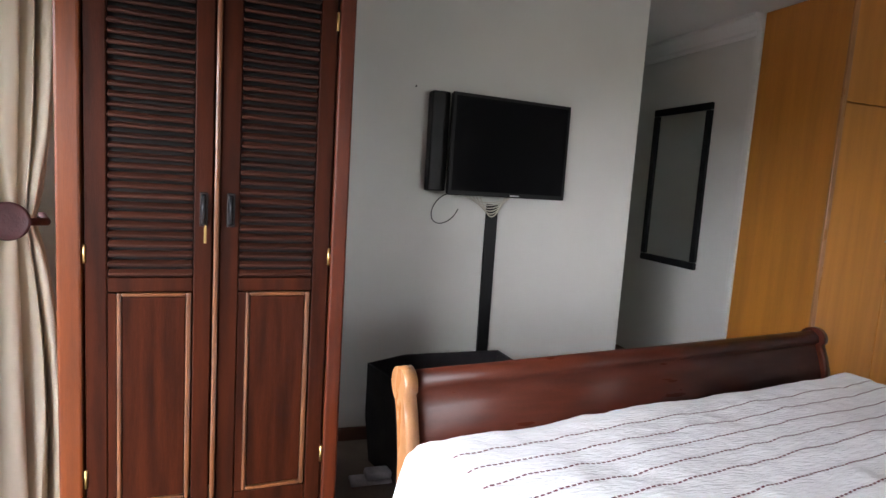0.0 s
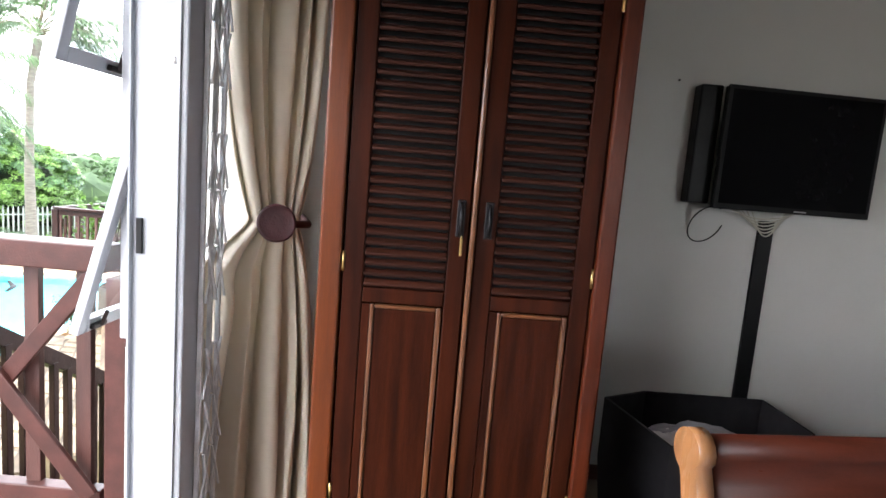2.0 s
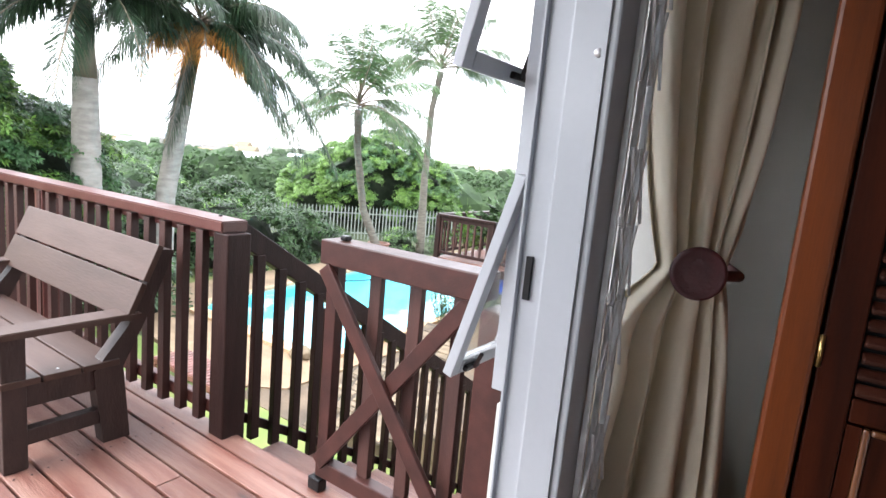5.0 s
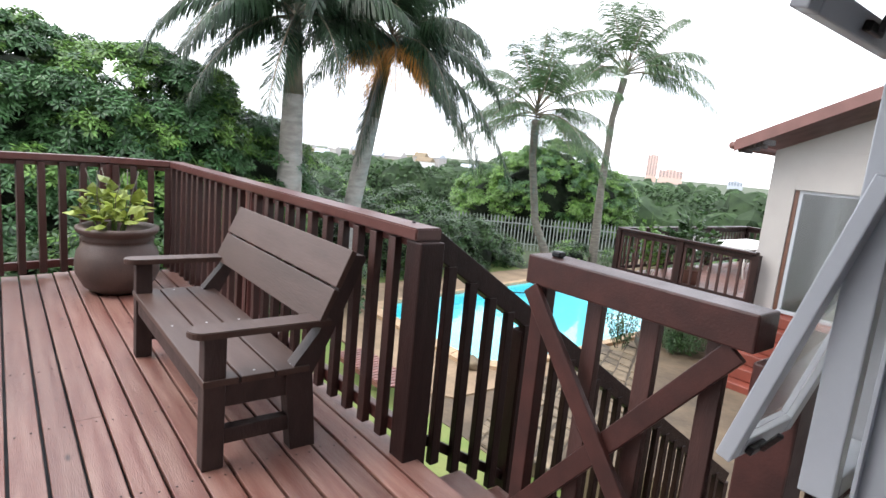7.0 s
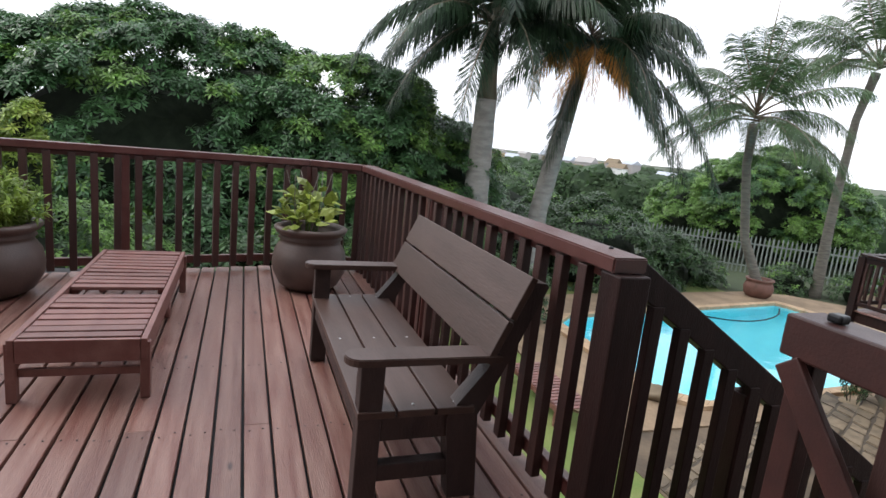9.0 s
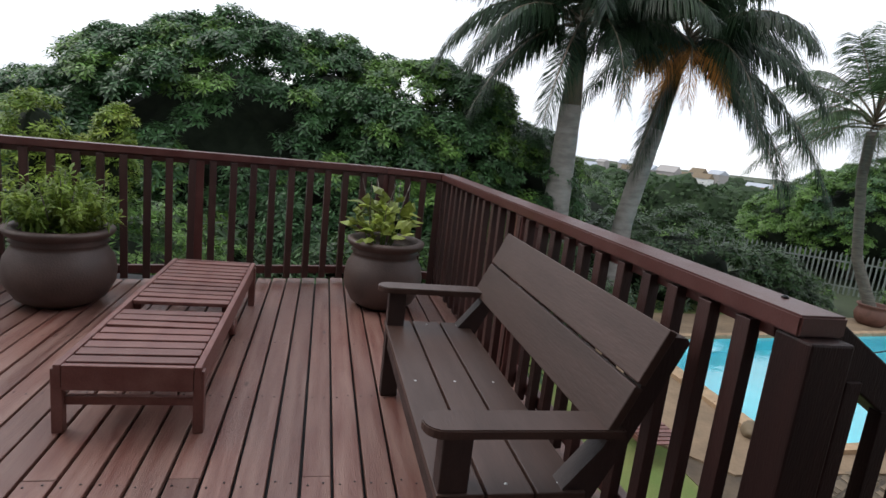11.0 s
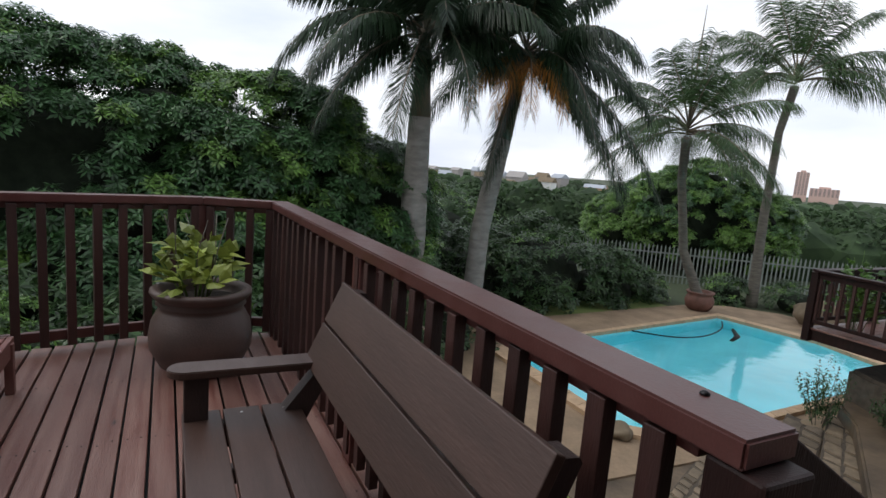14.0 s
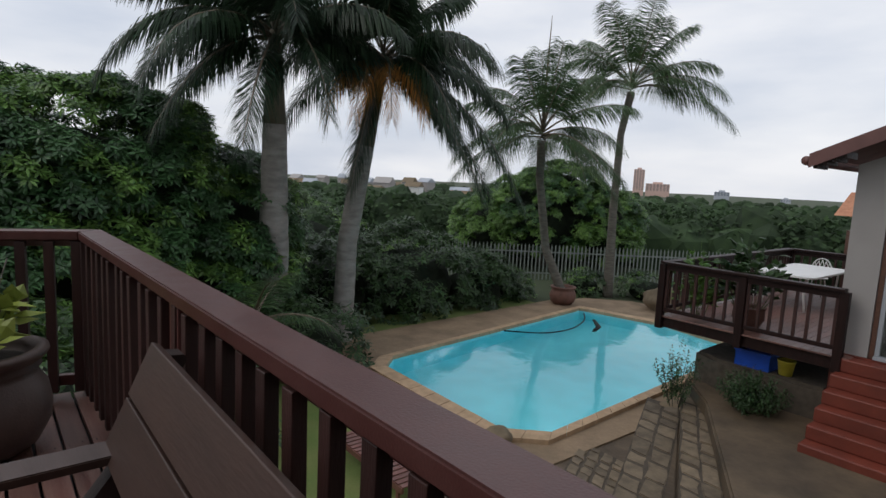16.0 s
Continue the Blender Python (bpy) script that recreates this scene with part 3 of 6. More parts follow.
# ---- bed ----
def build_bed():
    b = thing("sleigh_bed", "cherry wood sleigh bed with a curved footboard", "bed", at=(3.2, 0.7, 0))
    ang = math.atan2(0.30, 2.01)
    rot = pose(2.24, 1.60, 0, 0, 0, math.degrees(ang))
    L = 2.17

    def sleigh(half, low, top_r):
        """An S-shaped board seen from its end, with a rounded scroll at the top."""
        line = [(0.0, low), (0.0, 0.40), (0.002, 0.52), (0.008, 0.62), (0.022, 0.70), (0.042, 0.765), (0.062, 0.815)]
        out = [(u - half, v) for u, v in line]
        cx, cy = 0.070, 0.838
        out += [(cx + top_r * math.cos(q), cy + top_r * math.sin(q)) for q in [math.pi * (1.05 - 1.45 * k / 12) for k in range(13)]]
        out += [(u + half, v) for u, v in line[::-1]][1:]
        return out
    for nm, half, low, r, s0, s1, m, lab in (("footboard", 0.016, 0.18, 0.040, 0.045, L - 0.045, M_BED, ""), ("post", 0.036, 0.0, 0.056, 0.0, 0.044, M_BEDP, "honey-coloured curved end post"), ("post", 0.036, 0.0, 0.056, L - 0.044, L, M_BED, "dark curved end post")):
        bm = extrude_profile(sleigh(half, low, r), s1 - s0, "x")
        for f in bm.faces:
            f.smooth = len(f.verts) == 4
        part(nm, moved(bm, rot @ pose(s0, 0, 0)), m, b, lab)
    part("foot_rail", moved(box(0.05, L - 0.05, -0.026, -0.017, 0.60, 0.63, 0.004), rot), M_BED, b)
    part("side_rail", moved(box(0.0, 0.04, -2.0, -0.02, 0.2, 0.42, 0.006), rot), M_BED, b)
    part("side_rail", moved(box(L - 0.04, L, -2.0, -0.02, 0.2, 0.42, 0.006), rot), M_BED, b)
    part("headboard", moved(box(0.0, L, -2.06, -2.01, 0.0, 1.1, 0.012), rot), M_BED, b)
    part("mattress", moved(box(0.05, L - 0.05, -1.99, -0.03, 0.36, 0.60, 0.05), rot), M_SHEET, b)
    # duvet with rows of coloured stitching
    d = thing("duvet", "white crinkled duvet with maroon stitched stripes on the bed", "duvet", at=(3.2, 0.7, 0.62))
    nx, ny = 110, 110
    verts, faces = [], []

    def height(u, v):
        z = 0.730 + 0.012 * noise.noise(Vector((u * 4, v * 4, 0))) + 0.005 * noise.noise(Vector((u * 6, v * 42, 3))) + 0.006 * noise.noise(Vector((u * 14, v * 22, 7)))
        edge = min(u + 0.06, L + 0.06 - u, -v - 0.0)
        if edge < 0.14:
            z -= (0.14 - edge) ** 2 * 5.5
        side = max(0.0, -u, u - L)
        return z - side * 3.2
    for j in range(ny + 1):
        for i in range(nx + 1):
            u = -0.09 + (L + 0.18) * i / nx
            v = -1.98 + 1.955 * j / ny
            verts.append((u, v, height(u, v)))
    for j in range(ny):
        for i in range(nx):
            a = j * (nx + 1) + i
            faces.append((a, a + 1, a + nx + 2, a + nx + 1))
    me = mesh_arrays("cover", [tuple(rot @ Vector(p)) for p in verts], faces, M_SHEET, True)
    ob = new("cover", me)
    ob.parent, ob.matrix_parent_inverse = d, d.matrix_world.inverted()
    for v in (-0.22, -0.30, -0.38, -0.46, -0.54, -0.64, -0.74, -0.92, -1.1, -1.3):
        bm = bmesh.new()
        u = 0.05
        while u < L - 0.05:
            z0, z1 = height(u, v) + 0.003, height(u + 0.013, v) + 0.003
            q = [bm.verts.new(rot @ Vector(p)) for p in ((u, v - 0.003, z0), (u + 0.013, v - 0.003, z1), (u + 0.013, v + 0.003, z1), (u, v + 0.003, z0))]
            bm.faces.new(q)
            u += 0.019
        part("stitching", bm, M_STITCH, d, "maroon running stitch", kind="stuff")


build_bed()

# ---- laundry hamper ----
def build_hamper():
    h = thing("laundry_hamper", "dark fabric laundry hamper half full of clothes", "hamper", at=(2.8, 2.72, 0))
    ring = [(2.60, 2.98), (2.36, 2.80), (2.50, 2.38), (3.05, 2.38), (3.19, 2.62), (3.16, 2.97)]
    bm = bmesh.new()
    c = Vector((2.78, 2.75))
    rows = []
    for z, s in ((0.0, 0.93), (0.25, 1.0), (0.52, 1.0)):
        rows.append([bm.verts.new((c.x + (x - c.x) * s, c.y + (y - c.y) * s, z + (0.012 * math.sin(x * 9) if z > 0.4 else 0))) for x, y in ring])
    n = len(ring)
    for r0, r1 in zip(rows, rows[1:]):
        for i in range(n):
            bm.faces.new((r0[i], r0[(i + 1) % n], r1[(i + 1) % n], r1[i]))
    bm.faces.new(rows[0][::-1])
    bmesh.ops.recalc_face_normals(bm, faces=bm.faces)
    bmesh.ops.solidify(bm, geom=bm.faces[:], thickness=0.012)
    part("body", bm, M_BIN, h)
    for nm, cx, cy, r, m in (("clothes", 2.76, 2.66, 0.26, M_CLOTH), ("towel", 2.95, 2.58, 0.12, M_OCLOTH), ("shirt", 2.62, 2.60, 0.15, M_SHEET)):
        bm = bmesh.new()
        bmesh.ops.create_icosphere(bm, subdivisions=4, radius=1)
        for v in bm.verts:
            k = 1 + 0.25 * noise.noise(v.co * 2.2 + Vector((cx * 9, 0, 0))) + 0.1 * noise.noise(v.co * 6)
            v.co = Vector((cx + v.co.x * r * k, cy + v.co.y * r * k * 0.8, 0.35 + v.co.z * 0.13 * k))
        for f in bm.faces:
            f.smooth = True
        part(nm, bm, m, h, "crumpled clothes")
    return h


build_hamper()
sl = thing("slipper", "pale grey slipper on the floor by the wardrobe", "slipper", at=(2.35, 2.6, 0))
part("sole", box(2.26, 2.46, 2.55, 2.64, 0.0, 0.02, 0.008), M_CLOTH, sl)
part("upper", box(2.33, 2.46, 2.555, 2.635, 0.018, 0.06, 0.016), M_CLOTH, sl)

# ---- curtain ----
def build_curtain():
    c = thing("curtain", "cream curtain gathered by a maroon round tieback", "curtain", at=(1.0, 2.35, 0.02))
    knob = Vector((1.02, 2.36, 1.25))
    nz, nu = 130, 170
    verts, faces = [], []
    for j in range(nz + 1):
        z = 0.03 + 2.42 * j / nz
        d = z - 1.25
        up, down = max(0, d), max(0, -d)
        # the cloth fans out above and below the tie
        wl = 0.13 + 0.15 * (1 - math.exp(-up / 0.30)) + 0.40 * (1 - math.exp(-down / 0.38))
        wr = 0.075 + 0.13 * (1 - math.exp(-up / 0.45)) + 0.14 * (1 - math.exp(-down / 0.35))
        pinch = math.exp(-(d / 0.20) ** 2)
        pouch = math.exp(-((d + 0.16) / 0.10) ** 2)
        for i in range(nu + 1):
            u = -1 + 2 * i / nu
            wob = noise.noise(Vector((u * 1.8, z * 0.8, 5)))
            ph = u * 8.2 + 1.5 * wob + 0.35 * math.sin(5 * u + 2 * z)
            amp = (0.052 + 0.02 * noise.noise(Vector((u * 2.2, z * 0.6, 9)))) * (1 - 0.35 * pinch)
            fold = amp * (2 * abs(math.cos(ph)) ** 0.8 - 1) + 0.012 * math.sin(2.3 * ph + 3 * z) * (1 - pinch)
            loose = pouch * max(0, -u - 0.1)
            crumple = 0.030 * loose * noise.noise(Vector((u * 7, z * 14, 2))) + 0.010 * noise.noise(Vector((u * 5, z * 7, 4))) * pinch
            along = 0.76 * u * (wl if u < 0 else wr) - 0.05 * loose + 0.3 * fold * math.sin(ph)
            x = 1.025 + along * 0.78 + fold * 0.62 + crumple
            y = 2.275 + along * 0.62 - fold * 0.78 - crumple - 0.03 * loose
            verts.append((x, y, z))
    for j in range(nz):
        for i in range(nu):
            a = j * (nu + 1) + i
            faces.append((a, a + 1, a + nu + 2, a + nu + 1))
    me = mesh_arrays("drape", verts, faces, M_CURT, True)
    ob = new("drape", me)
    ob.parent, ob.matrix_parent_inverse = c, c.matrix_world.inverted()
    sol = ob.modifiers.new("thick", "SOLIDIFY")
    sol.thickness = 0.003
    t = thing("curtain_tieback", "round maroon leather-covered tieback on a wall peg", "tieback", at=tuple(knob))
    disc = lathe([(0.02, 0.0), (0.066, 0.001), (0.072, 0.005), (0.072, 0.012), (0.068, 0.017), (0.062, 0.0185), (0.059, 0.0165), (0.03, 0.0165), (0.004, 0.0165)], 40)
    look_m = Matrix.Translation((1.045, 2.175, 1.254)) @ Vector((0.36, -0.93, 0.05)).to_track_quat("Z", "Y").to_matrix().to_4x4()
    part("disc", moved(disc, look_m @ Matrix.Scale(0.87, 4)), M_TIE, t)
    part("peg", tube([(0.845, 2.62, 1.245), (1.03, 2.55, 1.245), (1.115, 2.30, 1.245), (1.06, 2.19, 1.25)], [0.012, 0.012, 0.014, 0.012], 10), M_TIE, t)


build_curtain()
rod = thing("curtain_rod", "dark wooden curtain rod above the doors", "curtain rod", at=(0.98, 1.0, 2.47))
part("rod", tube([(0.985, -1.6, 2.47), (0.985, 2.85, 2.47)], 0.016, 12), M_SKIRT, rod)
for yy in (-1.2, 1.2, 2.75):
    part("bracket", box(0.842, 0.985, yy - 0.01, yy + 0.01, 2.455, 2.475, 0.003), M_IRON, rod)

# ---- glazed doors and window ----
def build_openings():
    f = structure("door_1", box(0.712, 0.798, 1.925, 1.985, 0.0, 2.155, 0.004), M_ALU, "white aluminium door frame with the doors slid open", "door")
    part("stop", box(0.80, 0.90, 1.85, 1.985, 0.0, 2.155, 0.006), M_ALU, f)
    part("bead", box(0.714, 0.78, 1.915, 1.923, 0.02, 2.15, 0.002), M_ALU, f)
    for x in (0.7135, 0.777):
        part("track", box(x, x + 0.006, 1.900, 1.9145, 0.024, 2.078, 0.001), M_ALU, f)
    for x in (0.872,):
        part("groove", box(x, x + 0.010, 1.842, 1.8485, 0.024, 2.078, 0.001), M_ALU, f)
    part("lock_slot", box(0.735, 0.750, 1.906, 1.9145, 1.165, 1.265), M_BLACK, f, "black lock slot")
    part("head", box(0.66, 0.80, -0.54, 1.848, 2.08, 2.155, 0.004), M_ALU, f)
    part("threshold", box(0.62, 0.84, -0.54, 1.848, 0.002, 0.022, 0.004), M_ALU, f)
    part("far_jamb", box(0.66, 0.80, -0.548, -0.48, 0.024, 2.078, 0.004), M_ALU, f)
    for z in (0.35, 1.69, 2.0):
        part("screw", moved(lathe([(0.004, 0), (0.009, 0.001), (0.008, 0.006), (0.002, 0.008)], 12), pose(0.865, 1.849, z, 90, 0, 0)), M_STEEL, f)
    w = structure("window_1", box(0.60, 0.656, 2.06, 2.095, 0.862, 2.155, 0.003), M_ALU, "white aluminium window with two top-hung sashes pushed open", "window")
    part("window_frame", box(0.60, 0.656, 2.32, 2.36, 0.862, 2.155, 0.003), M_ALU, w)
    for z in (0.862, 1.44, 2.115):
        part("transom", box(0.60, 0.656, 2.097, 2.318, z, z + 0.04, 0.003), M_ALU, w)
    for ztop, zh, ang, yn in ((2.12, 0.46, 14, 1.86), (1.44, 0.59, 16, 2.02)):
        s = part("sash", box(-0.015, 0.015, yn, yn + 0.04, -zh, 0, 0.003), M_ALU, w)
        part("sash_side", box(-0.015, 0.015, 2.275, 2.315, -zh, 0, 0.003), M_ALU, s)
        part("sash_top", box(-0.015, 0.015, yn + 0.042, 2.273, -0.04, 0, 0.003), M_ALU, s)
        part("sash_bottom", box(-0.015, 0.015, yn + 0.042, 2.273, -zh, -zh + 0.045, 0.003), M_ALU, s)
        g = part("pane", box(-0.002, 0.002, yn + 0.042, 2.273, -zh + 0.047, -0.042), M_GLASS, s)
        g.visible_shadow = False
        h = part("handle", box(0.016, 0.03, 2.07, 2.14, -zh + 0.012, -zh + 0.03, 0.003), M_IRON, s, "dark window latch")
        part("lever", beam((0.03, 2.11, -zh + 0.02), (0.055, 2.07, -zh + 0.09), 0.012, 0.008, 0.002), M_IRON, h)
        s.matrix_basis = pose(0.64, 0, ztop, 0, ang, 0)
    # folded security lattice
    l = structure("security_lattice", box(0.906, 0.920, 1.925, 1.937, 0.02, 2.12, 0.002), M_STEEL, "folded steel security lattice beside the door", "security gate")
    for y in (1.985, 2.045):
        part("upright", box(0.906, 0.920, y, y + 0.012, 0.02, 2.12, 0.002), M_STEEL, l)
    ys = (1.931, 1.991, 2.051)
    k = 0
    z = 0.12
    while z < 2.0:
        for q in range(2):
            part("link", beam((0.925, ys[q], z), (0.925, ys[q + 1], z + 0.16), 0.005, 0.007, 0.001, up=(1, 0, 0)), M_STEEL, l)
            part("link", beam((0.931, ys[q], z + 0.16), (0.931, ys[q + 1], z), 0.005, 0.007, 0.001, up=(1, 0, 0)), M_STEEL, l)
        z += 0.165 if k % 3 else 0.29
        k += 1


build_openings()
# unseen length of wall, added to block sky behind the deck
structure("facade_sky_block", box(DOOR_X0, DOOR_X1, -9.0, -3.21, -2.8, ROOM_Z), M_HOUSE, "unseen grey plastered wall added to block sky light", "wall")
structure("facade_base", box(DOOR_X0 + 0.05, 7.4, -9.0, 6.0, -2.8, -0.26), M_HOUSE, "grey plastered base of the house", "wall")
# out of view; the overhang's reach is set by how much sky it blocks
structure("roof", box(-0.30, 7.6, -9.2, 6.2, ROOM_Z + 0.152, ROOM_Z + 0.3), M_ROOF, "unseen brown roof slab, its overhang added to shape the light", "roof")
# unseen block, added to keep sky light off the deck's house-facing sides
structure("upper_sky_block", box(0.6, 7.4, -9.0, 6.0, ROOM_Z + 0.302, 6.2), M_HOUSE, "unseen grey block added above the roof to cut sky light", "wall")


# ---- the deck ----
RAIL_Z = 1.08
CAPW, CAPH = 0.145, 0.055
RAIL_Y = 2.395
P_POST = Vector((-1.15, RAIL_Y))         # rail's end post at the head of the stairs
P_CORN = Vector((-5.05, 2.29))        # where the rail turns
P_CHAM = Vector((-5.22, 1.74))
P_FAR = Vector((-4.25, -2.4))           # far end of the back rail
BOARD = 0.1261

# joists, and a black sheet added below so board gaps read as shade
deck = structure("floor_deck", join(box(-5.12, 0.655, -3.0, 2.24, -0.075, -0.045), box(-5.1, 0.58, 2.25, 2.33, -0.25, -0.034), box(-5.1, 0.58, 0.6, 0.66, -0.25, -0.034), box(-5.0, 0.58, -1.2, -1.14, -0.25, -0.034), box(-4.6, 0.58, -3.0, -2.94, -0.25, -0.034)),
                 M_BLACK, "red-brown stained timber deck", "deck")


def edge_x(y):
    """Where the boards end at the far side."""
    if y > P_CHAM.y:
        t = (y - P_CHAM.y) / (P_CORN.y - P_CHAM.y)
        return P_CHAM.x + (P_CORN.x - P_CHAM.x) * t - 0.06
    t = (y - P_FAR.y) / (P_CHAM.y - P_FAR.y)
    return P_FAR.x + (P_CHAM.x - P_FAR.x) * t - 0.06


y = 0.151 + 18 * BOARD
row = 0
while y > -3.0:
    xe, xs = edge_x(min(y, P_CORN.y)), 0.60
    joint = -2.05 + (0.0 if row % 4 == 1 else (1.2 if row % 4 == 3 else -99))
    spans = [(xe, xs)] if joint < -50 else [(xe, joint - 0.002), (joint + 0.002, xs)]
    for a, b in spans:
        g = 0.0075 + random.uniform(0, 0.003)
        ob = part("deck_board", box(a, b, y - BOARD + g, y - g * 0.5, -0.032, random.uniform(-0.002, 0.002), 0.004), M_DECK, deck)
    y -= BOARD
    row += 1
# screw heads where the boards cross the joists
scr = to_mesh("screw", lathe([(0.005, 0.0), (0.0045, 0.0012), (0.001, 0.0015)], 8), M_IRON)
y, n = 0.151 + 17 * BOARD, 0
while y > -0.6:
    for x in (-1.3, -2.0, -2.75, -3.5, -4.3):
        for dy in (0.035, 0.095):
            if n < 290:
                piece("screw", scr, deck, Matrix.Translation((x + random.uniform(-0.02, 0.02), y - dy, 0.0022)))
                n += 1
    y -= BOARD


def rail_run(rail, a, b, z, spacing, bottom=0.105, posts=(), first=0.5):
    """Cap, upper and lower rail and balusters from a to b."""
    a, b = Vector(a), Vector(b)
    d = b - a
    n = max(1, int(round(d.length / spacing)))
    part("top_rail", beam((*a, z - CAPH - 0.022), (*b, z - CAPH - 0.022), 0.06, 0.04), M_RAIL, rail)
    part("bottom_rail", beam((*a, bottom), (*b, bottom), 0.045, 0.07), M_RAIL, rail)
    side = Vector((-d.y, d.x)).normalized()
    me = to_mesh("baluster", box(-0.027, 0.027, -0.021, 0.021, bottom - 0.065, z - CAPH - 0.01, 0.003), M_BAL)
    for k in range(n):
        p = a + d * ((k + first) / n)
        piece("baluster", me, rail, pose(p.x + side.x * 0.045, p.y + side.y * 0.045, 0, random.uniform(-0.4, 0.4), random.uniform(-0.4, 0.4), math.degrees(math.atan2(d.y, d.x)) + random.uniform(-3, 3)))
    for p in posts:
        part("post", moved(box(-0.055, 0.055, -0.055, 0.055, -0.6, z - CAPH - 0.002, 0.006), pose(p[0], p[1], 0, 0, 0, math.degrees(math.atan2(d.y, d.x)))), M_RAIL, rail)


def cap_poly(rail, pts, w, z):
    """A mitred flat cap along a bent line."""
    for i in range(len(pts) - 1):
        a, b = Vector(pts[i]), Vector(pts[i + 1])
        d = (b - a).normalized()
        s = Vector((-d.y, d.x))

        def cut(p, prev, nxt):
            if prev is None or nxt is None:
                return s * (w / 2)
            d0, d1 = (p - prev).normalized(), (nxt - p).normalized()
            m = (Vector((-d0.y, d0.x)) + Vector((-d1.y, d1.x))).normalized()
            return m * (w / 2 / m.dot(s))
        ca = cut(a, Vector(pts[i - 1]) if i else None, b)
        cb = cut(b, a, Vector(pts[i + 2]) if i + 2 < len(pts) else None)
        bm = bmesh.new()
        q = [a + ca, b + cb, b - cb, a - ca]
        lo = [bm.verts.new((*v, z - CAPH)) for v in q]
        hi = [bm.verts.new((*v, z)) for v in q]
        bm.faces.new(lo)
        bm.faces.new(hi[::-1])
        for k in range(4):
            bm.faces.new((lo[k], hi[k], hi[(k + 1) % 4], lo[(k + 1) % 4]))
        bmesh.ops.recalc_face_normals(bm, faces=bm.faces)
        bmesh.ops.bevel(bm, geom=bm.edges[:], offset=0.006, segments=2, affect="EDGES")
        part("cap", bm, M_RAIL, rail)


rail1 = thing("deck_railing", "red-brown stained timber deck railing with square balusters", "railing", at=(0, 0, 0))
rail_run(rail1, P_POST, P_CORN, RAIL_Z, 0.1625, first=0.46, posts=[tuple(P_POST.lerp(P_CORN, 0.48)), (P_CORN.x, P_CORN.y)])
rail_run(rail1, P_CORN, P_CHAM, RAIL_Z, 0.15)
rail_run(rail1, P_CHAM, P_FAR, RAIL_Z, 0.155, posts=[(P_CHAM.x, P_CHAM.y), tuple(P_CHAM.lerp(P_FAR, 0.38)), tuple(P_CHAM.lerp(P_FAR, 0.70)), tuple(P_FAR)])
rail_run(rail1, P_FAR, (0.5, -2.9), RAIL_Z, 0.155)
cap_poly(rail1, [(-1.035, RAIL_Y), tuple(P_CORN), tuple(P_CHAM), tuple(P_FAR), (0.5, -2.9)], CAPW, RAIL_Z)
# darker than the rail: stain plus the shade on its house side
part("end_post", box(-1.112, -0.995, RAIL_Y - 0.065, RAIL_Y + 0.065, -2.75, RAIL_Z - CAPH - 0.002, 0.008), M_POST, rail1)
part("cap_bolt", moved(lathe([(0.010, 0), (0.010, 0.004), (0.005, 0.008), (0.001, 0.009)], 10), pose(-1.20, RAIL_Y + 0.03, RAIL_Z)), M_IRON, rail1)

# ---- stairs down to the lawn ----
SLOPE = 0.62
stairs = thing("deck_stairs", "timber stairs going down from the deck to the lawn", "stairs", at=(-0.3, 3.5, -1.0))
GROUND = -2.75
for k in range(13):
    part("tread", box(-1.05, 0.40, RAIL_Y + 0.05 + 0.285 * k, RAIL_Y + 0.35 + 0.285 * k, -0.215 - 0.178 * k, -0.175 - 0.178 * k, 0.006), M_DECK, stairs)
for x in (-1.08, 0.43):
    part("stringer", beam((x, RAIL_Y + 0.0, -0.22), (x, RAIL_Y + 3.75, -0.22 - 3.75 * SLOPE), 0.05, 0.26), M_RAIL, stairs)


def stair_rail(x, out):
    r = thing("stair_railing", "sloping red-brown timber stair railing with balusters", "railing", "stair railings", at=(x, 3.4, 0))
    y1 = RAIL_Y + 3.7
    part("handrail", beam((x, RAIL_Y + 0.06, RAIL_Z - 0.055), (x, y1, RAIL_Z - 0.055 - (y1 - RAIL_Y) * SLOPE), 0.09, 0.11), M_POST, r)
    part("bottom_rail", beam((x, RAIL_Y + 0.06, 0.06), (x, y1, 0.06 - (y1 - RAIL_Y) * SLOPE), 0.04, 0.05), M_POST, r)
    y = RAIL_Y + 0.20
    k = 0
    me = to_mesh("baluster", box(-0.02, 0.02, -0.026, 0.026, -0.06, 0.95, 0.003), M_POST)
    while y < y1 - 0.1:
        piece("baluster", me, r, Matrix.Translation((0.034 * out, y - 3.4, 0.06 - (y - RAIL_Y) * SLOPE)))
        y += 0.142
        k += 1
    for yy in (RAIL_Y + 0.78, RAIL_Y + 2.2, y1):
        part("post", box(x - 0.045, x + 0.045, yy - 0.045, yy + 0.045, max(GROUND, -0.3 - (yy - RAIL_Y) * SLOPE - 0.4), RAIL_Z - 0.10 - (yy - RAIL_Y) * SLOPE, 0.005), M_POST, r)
    return r


stair_rail(-1.14, 1)
stair_rail(0.46, 1)

